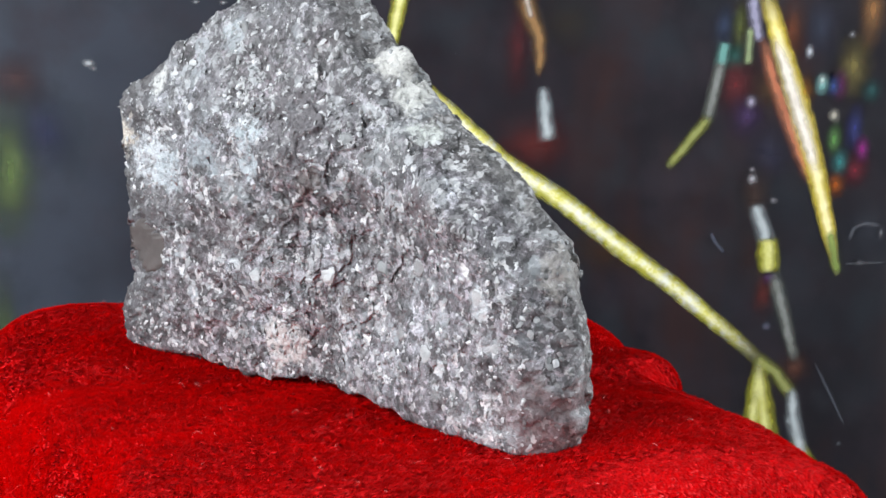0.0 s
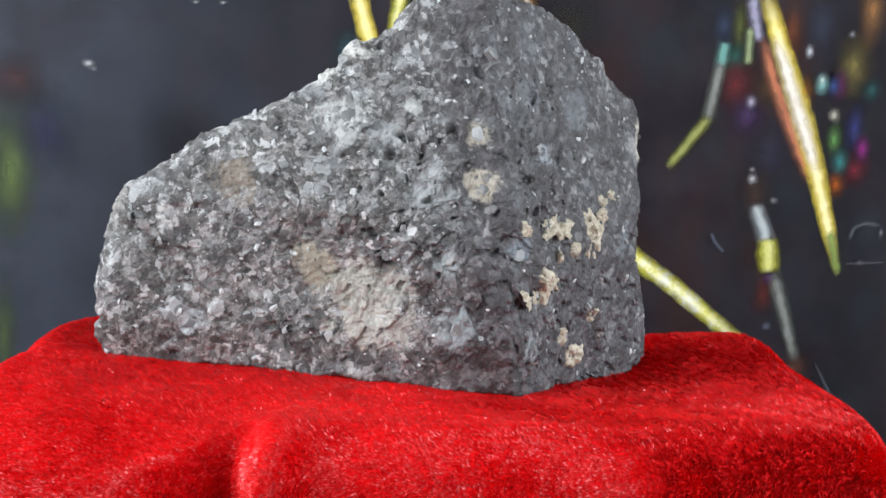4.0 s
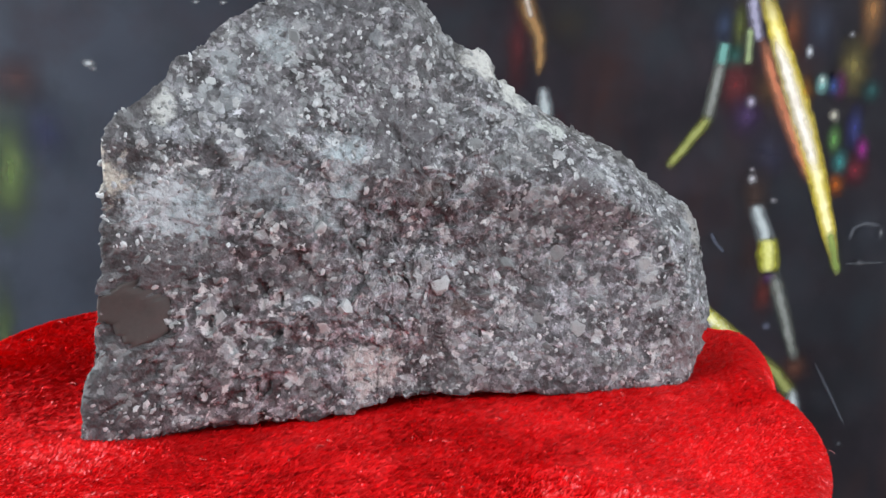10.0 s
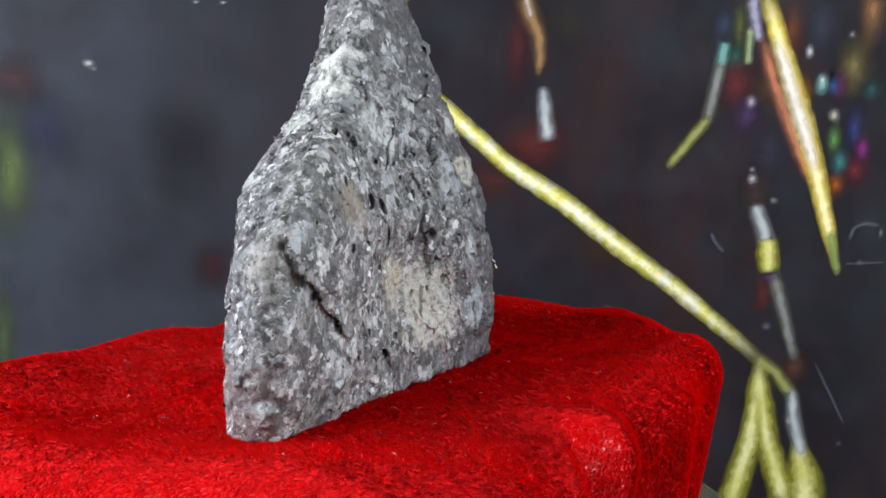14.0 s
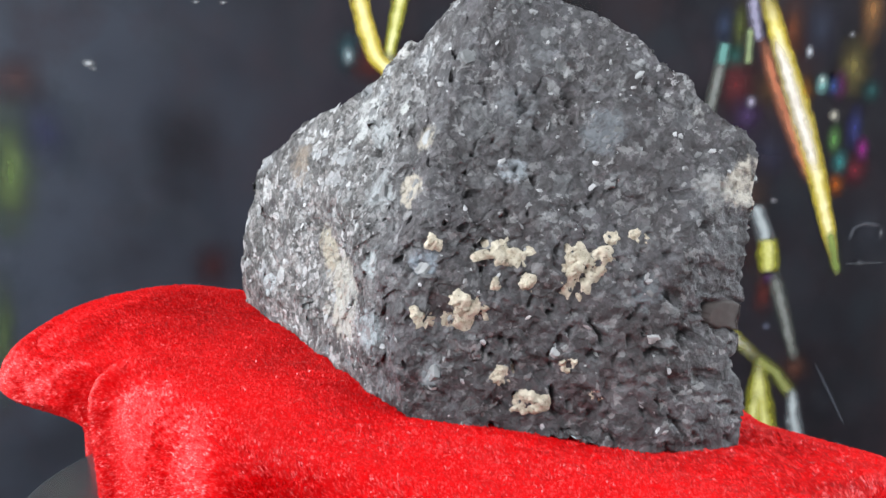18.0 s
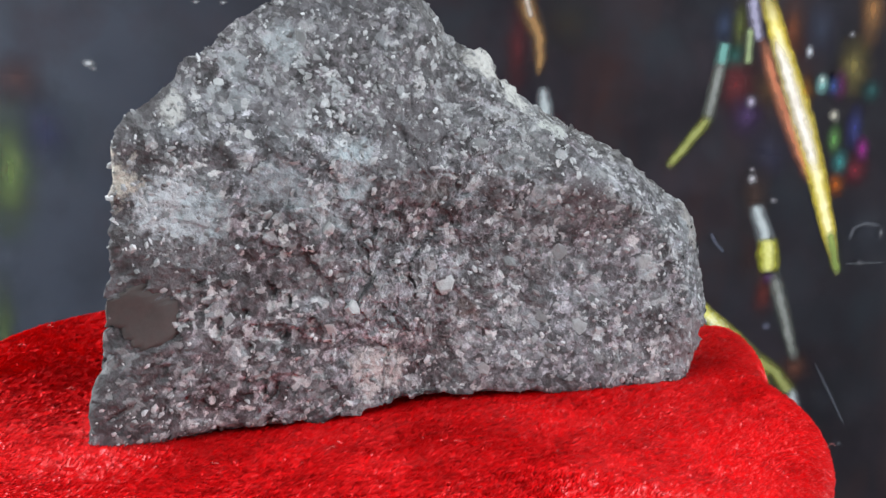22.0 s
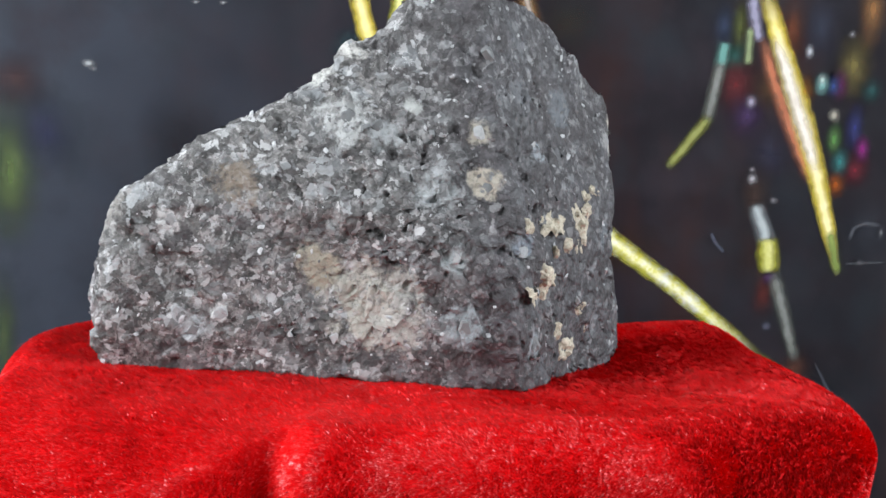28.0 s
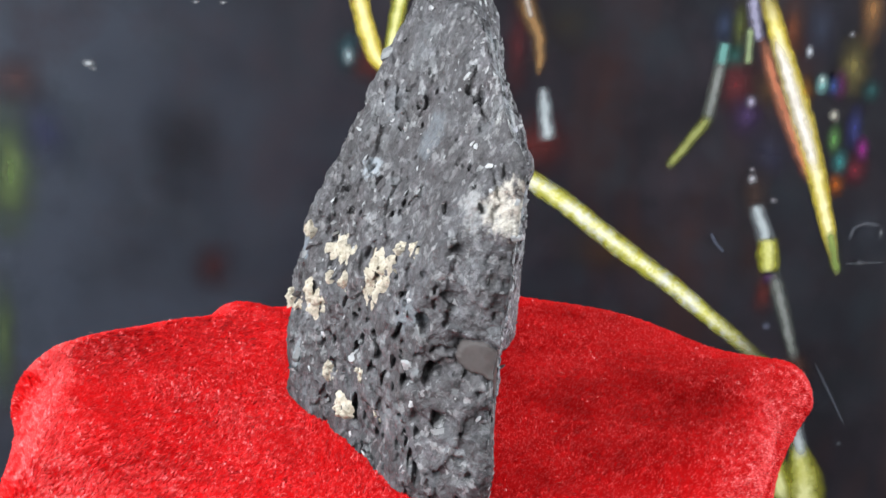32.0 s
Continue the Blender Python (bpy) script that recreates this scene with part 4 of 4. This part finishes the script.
glow("glow_print", 11.93, -0.89, 0.6, 0.64, tint(0.16, 0.05, 0.22, 0.85))
glow("glow_print", 13.08, -3.88, 1.42, 1.49, tint(0.14, 0.05, 0.03, 0.8))
glow("glow_print", 11.26, -0.17, 1.95, 3.54, tint(0.045, 0.02, 0.02, 0.6))
glow("glow_print", 15.01, 0.91, 2.3, 3.36, tint(0.05, 0.055, 0.075, 0.6))
glow("glow_print", 14.11, -4.80, 2.65, 3.54, tint(0.02, 0.022, 0.032, 0.6))
glow("glow_print", 13.78, 2.24, 0.88, 1.13, tint(0.42, 0.1, 0.01, 0.85))
glow("glow_print", -1.88, 5.75, 1.42, 1.95, tint(0.03, 0.1, 0.12, 0.7))
glow("glow_print", -1.16, 5.43, 1.95, 1.95, tint(0.13, 0.02, 0.015, 0.7))
stroke("stem", [(-1.72, 7.73), (-1.38, 6.50), (-1.03, 5.62), (-0.36, 5.00)], [0.5, 0.55, 0.5, 0.5], I_RAY)
stroke("stem", [(-0.29, 7.71), (-0.65, 5.57)], [0.5, 0.35], I_LEAF)
stroke("stem", [(-0.87, 5.83), (1.01, 4.29), (3.25, 2.43), (5.12, 1.32), (7.03, -0.07), (8.96, -1.38), (12.00, -3.73)], [0.43, 0.47, 0.52, 0.58, 0.57, 0.52, 0.43], I_YEL, "yellow segmented stem printed on the backdrop")
stroke("stem", [(11.69, -3.52), (12.41, -4.04), (13.06, -4.82)], [0.5, 0.5, 0.5], I_GRN)
stroke("leaf", [(11.86, -3.58), (11.96, -4.89), (12.38, -6.43), (13.29, -8.83)], [0.35, 0.8, 0.7, 0.9], I_LEAF)
stroke("leaf", [(11.84, -4.60), (11.79, -6.45), (11.23, -9.01)], [0.4, 0.75, 0.9], I_LEAF)
stroke("leaf", [(13.31, -6.16), (13.71, -7.60), (14.00, -9.45)], [0.3, 1.1, 1.4], I_LEAF)
stroke("stem", [(13.02, -4.51), (13.16, -5.62), (13.61, -6.98)], [0.4, 0.55, 0.5], I_WHITE)
stroke("streak", [(3.44, 7.90), (3.74, 7.05), (4.03, 6.50), (4.09, 5.85), (4.07, 5.22)], [0.71, 0.64, 0.53, 0.46, 0.25], tint(0.36, 0.20, 0.08, 0.9, False))
stroke("streak", [(3.52, 7.74), (3.77, 7.02)], [0.32, 0.21], tint(0.62, 0.52, 0.44, 0.8, False))
stroke("streak", [(4.23, 4.97), (4.32, 4.44), (4.40, 3.82), (4.52, 3.20)], [0.35, 0.5, 0.53, 0.6], I_WHITE)
stroke("stem", [(9.87, 6.60), (9.78, 5.78)], [0.5, 0.46], tint(0.18, 0.42, 0.38, 0.9, False))
stroke("stem", [(9.81, 6.01), (9.67, 5.21), (9.49, 4.01)], [0.46, 0.46, 0.42], I_GREY)
stroke("stem", [(9.60, 4.27), (9.03, 3.48), (8.33, 2.52)], [0.42, 0.39, 0.32], I_GRN)
stroke("streak", [(10.60, 8.05), (10.77, 7.28), (10.94, 6.59)], [0.5, 0.5, 0.39], tint(0.42, 0.40, 0.56, 0.9, False))
stroke("stem", [(10.63, 7.10), (10.63, 5.87)], [0.32, 0.35], tint(0.34, 0.42, 0.22, 0.9, False))
stroke("streak", [(11.02, 6.82), (11.50, 5.47), (12.19, 3.98), (13.01, 2.20)], [0.46, 0.53, 0.6, 0.46], tint(0.85, 0.30, 0.16, 0.6, False))
stroke("stem", [(10.90, 8.42), (11.49, 6.88), (11.98, 5.66), (12.57, 4.18), (13.22, 2.30), (13.72, 0.68), (14.15, -0.76)], [0.47, 0.53, 0.60, 0.65, 0.58, 0.44, 0.16], I_RAY, "broad yellow blade printed on the backdrop")
stroke("streak", [(11.37, 6.88), (11.84, 5.84), (12.50, 4.18), (13.17, 2.49)], [0.38, 0.53, 0.63, 0.38], tint(0.98, 0.90, 0.80, 0.95, False))
stroke("streak", [(13.74, 0.77), (14.14, -0.71)], [0.46, 0.32], tint(0.30, 0.40, 0.10, 0.85, False))
stroke("bud", [(11.25, 1.52), (11.49, 0.95), (11.77, 0.26)], [0.46, 0.57, 0.6], I_WHITE)
stroke("bud", [(11.76, 0.44), (11.82, -0.14), (11.90, -0.74)], [0.6, 0.71, 0.57], I_LEAF)
stroke("stem", [(12.03, -0.63), (12.55, -2.18), (13.04, -3.69)], [0.53, 0.5, 0.39], I_GREY)
glow("fleck", 12.55, 6.40, 0.39, 0.57, tint(0.62, 0.64, 0.7, 0.9))
glow("fleck", 13.04, 5.42, 0.64, 0.96, tint(0.3, 0.62, 0.6, 0.9))
glow("fleck", 13.03, 5.54, 0.39, 0.53, tint(0.66, 0.8, 0.76, 0.9))
glow("fleck", 13.51, 4.45, 0.5, 0.6, tint(0.7, 0.66, 0.55, 0.9))
glow("fleck", 10.85, 4.76, 0.5, 0.6, tint(0.42, 0.38, 0.5, 0.9))
glow("fleck", 13.83, 6.99, 0.32, 0.32, tint(0.3, 0.3, 0.33, 0.7))
glow("fleck", 11.09, 2.31, 0.5, 0.5, tint(0.52, 0.5, 0.54, 0.9))
glow("fleck", 11.06, 2.61, 0.32, 0.28, tint(0.35, 0.33, 0.36, 0.7))
glow("fleck", 11.84, 1.64, 0.39, 0.32, tint(0.42, 0.4, 0.44, 0.8))
glow("fleck", 11.86, 1.63, 0.16, 0.14, tint(0.03, 0.03, 0.04, 0.9))
glow("fleck", 11.97, -2.49, 0.5, 0.46, tint(0.14, 0.15, 0.22, 0.8))
glow("fleck", -9.93, 5.04, 0.57, 0.35, tint(0.52, 0.54, 0.56, 0.9))
glow("fleck", -9.76, 4.87, 0.35, 0.25, tint(0.25, 0.26, 0.28, 0.7))
glow("fleck", -6.63, 7.06, 0.35, 0.18, tint(0.4, 0.4, 0.42, 0.8))
glow("fleck", -5.79, 7.08, 0.32, 0.18, tint(0.4, 0.4, 0.42, 0.8))
glow("fleck", 14.82, -0.26, 0.28, 0.28, tint(0.22, 0.22, 0.25, 0.7))
glow("fleck", 14.74, -6.38, 0.32, 0.25, tint(0.16, 0.17, 0.2, 0.7))
glow("fleck", -1.88, 5.63, 0.53, 0.81, tint(0.5, 0.62, 0.66, 0.85))
glow("fleck", 15.40, 0.75, 0.25, 0.46, tint(0.3, 0.31, 0.34, 0.7))
stroke("scuff", [(14.38, 0.45), (14.51, 0.86), (14.86, 1.04), (15.41, 0.97)], [0.16, 0.16, 0.16, 0.16], tint(0.16, 0.17, 0.20, 0.55, False))
stroke("scuff", [(14.31, -0.32), (15.66, -0.21)], [0.12, 0.12], tint(0.12, 0.13, 0.15, 0.45, False))
stroke("scuff", [(13.68, -3.66), (14.29, -4.70), (14.89, -5.78)], [0.12, 0.14, 0.11], tint(0.12, 0.13, 0.16, 0.55, False))
stroke("scuff", [(9.89, 0.55), (10.09, 0.19), (10.41, -0.13)], [0.18, 0.21, 0.14], tint(0.08, 0.09, 0.13, 0.7, False))


def motions():
    """Rock, cushion and plate turn together, clockwise as seen from above; the plate runs a little out of true."""
    for thing, start in ((rock, THETA_ROCK), (cushion, 0.0), (plate, 0.0)):
        rows = []
        for i, a in enumerate(TURN):
            r = math.radians(THETA_ROCK + a)
            one, two = (math.cos(r), math.sin(r)), (math.cos(2 * r), math.sin(2 * r))
            aside = 0.019 + 0.067 * one[0] + 0.070 * one[1] + 0.082 * two[0] + 0.023 * two[1]
            along = -0.002 + 0.056 * one[0] - 0.069 * one[1] - 0.042 * two[0] + 0.103 * two[1]
            rows.append((0.5 * i, pose(aside * CM, along * CM, 0, 0, 0, start + a)))
        walk(thing, rows)


motions()
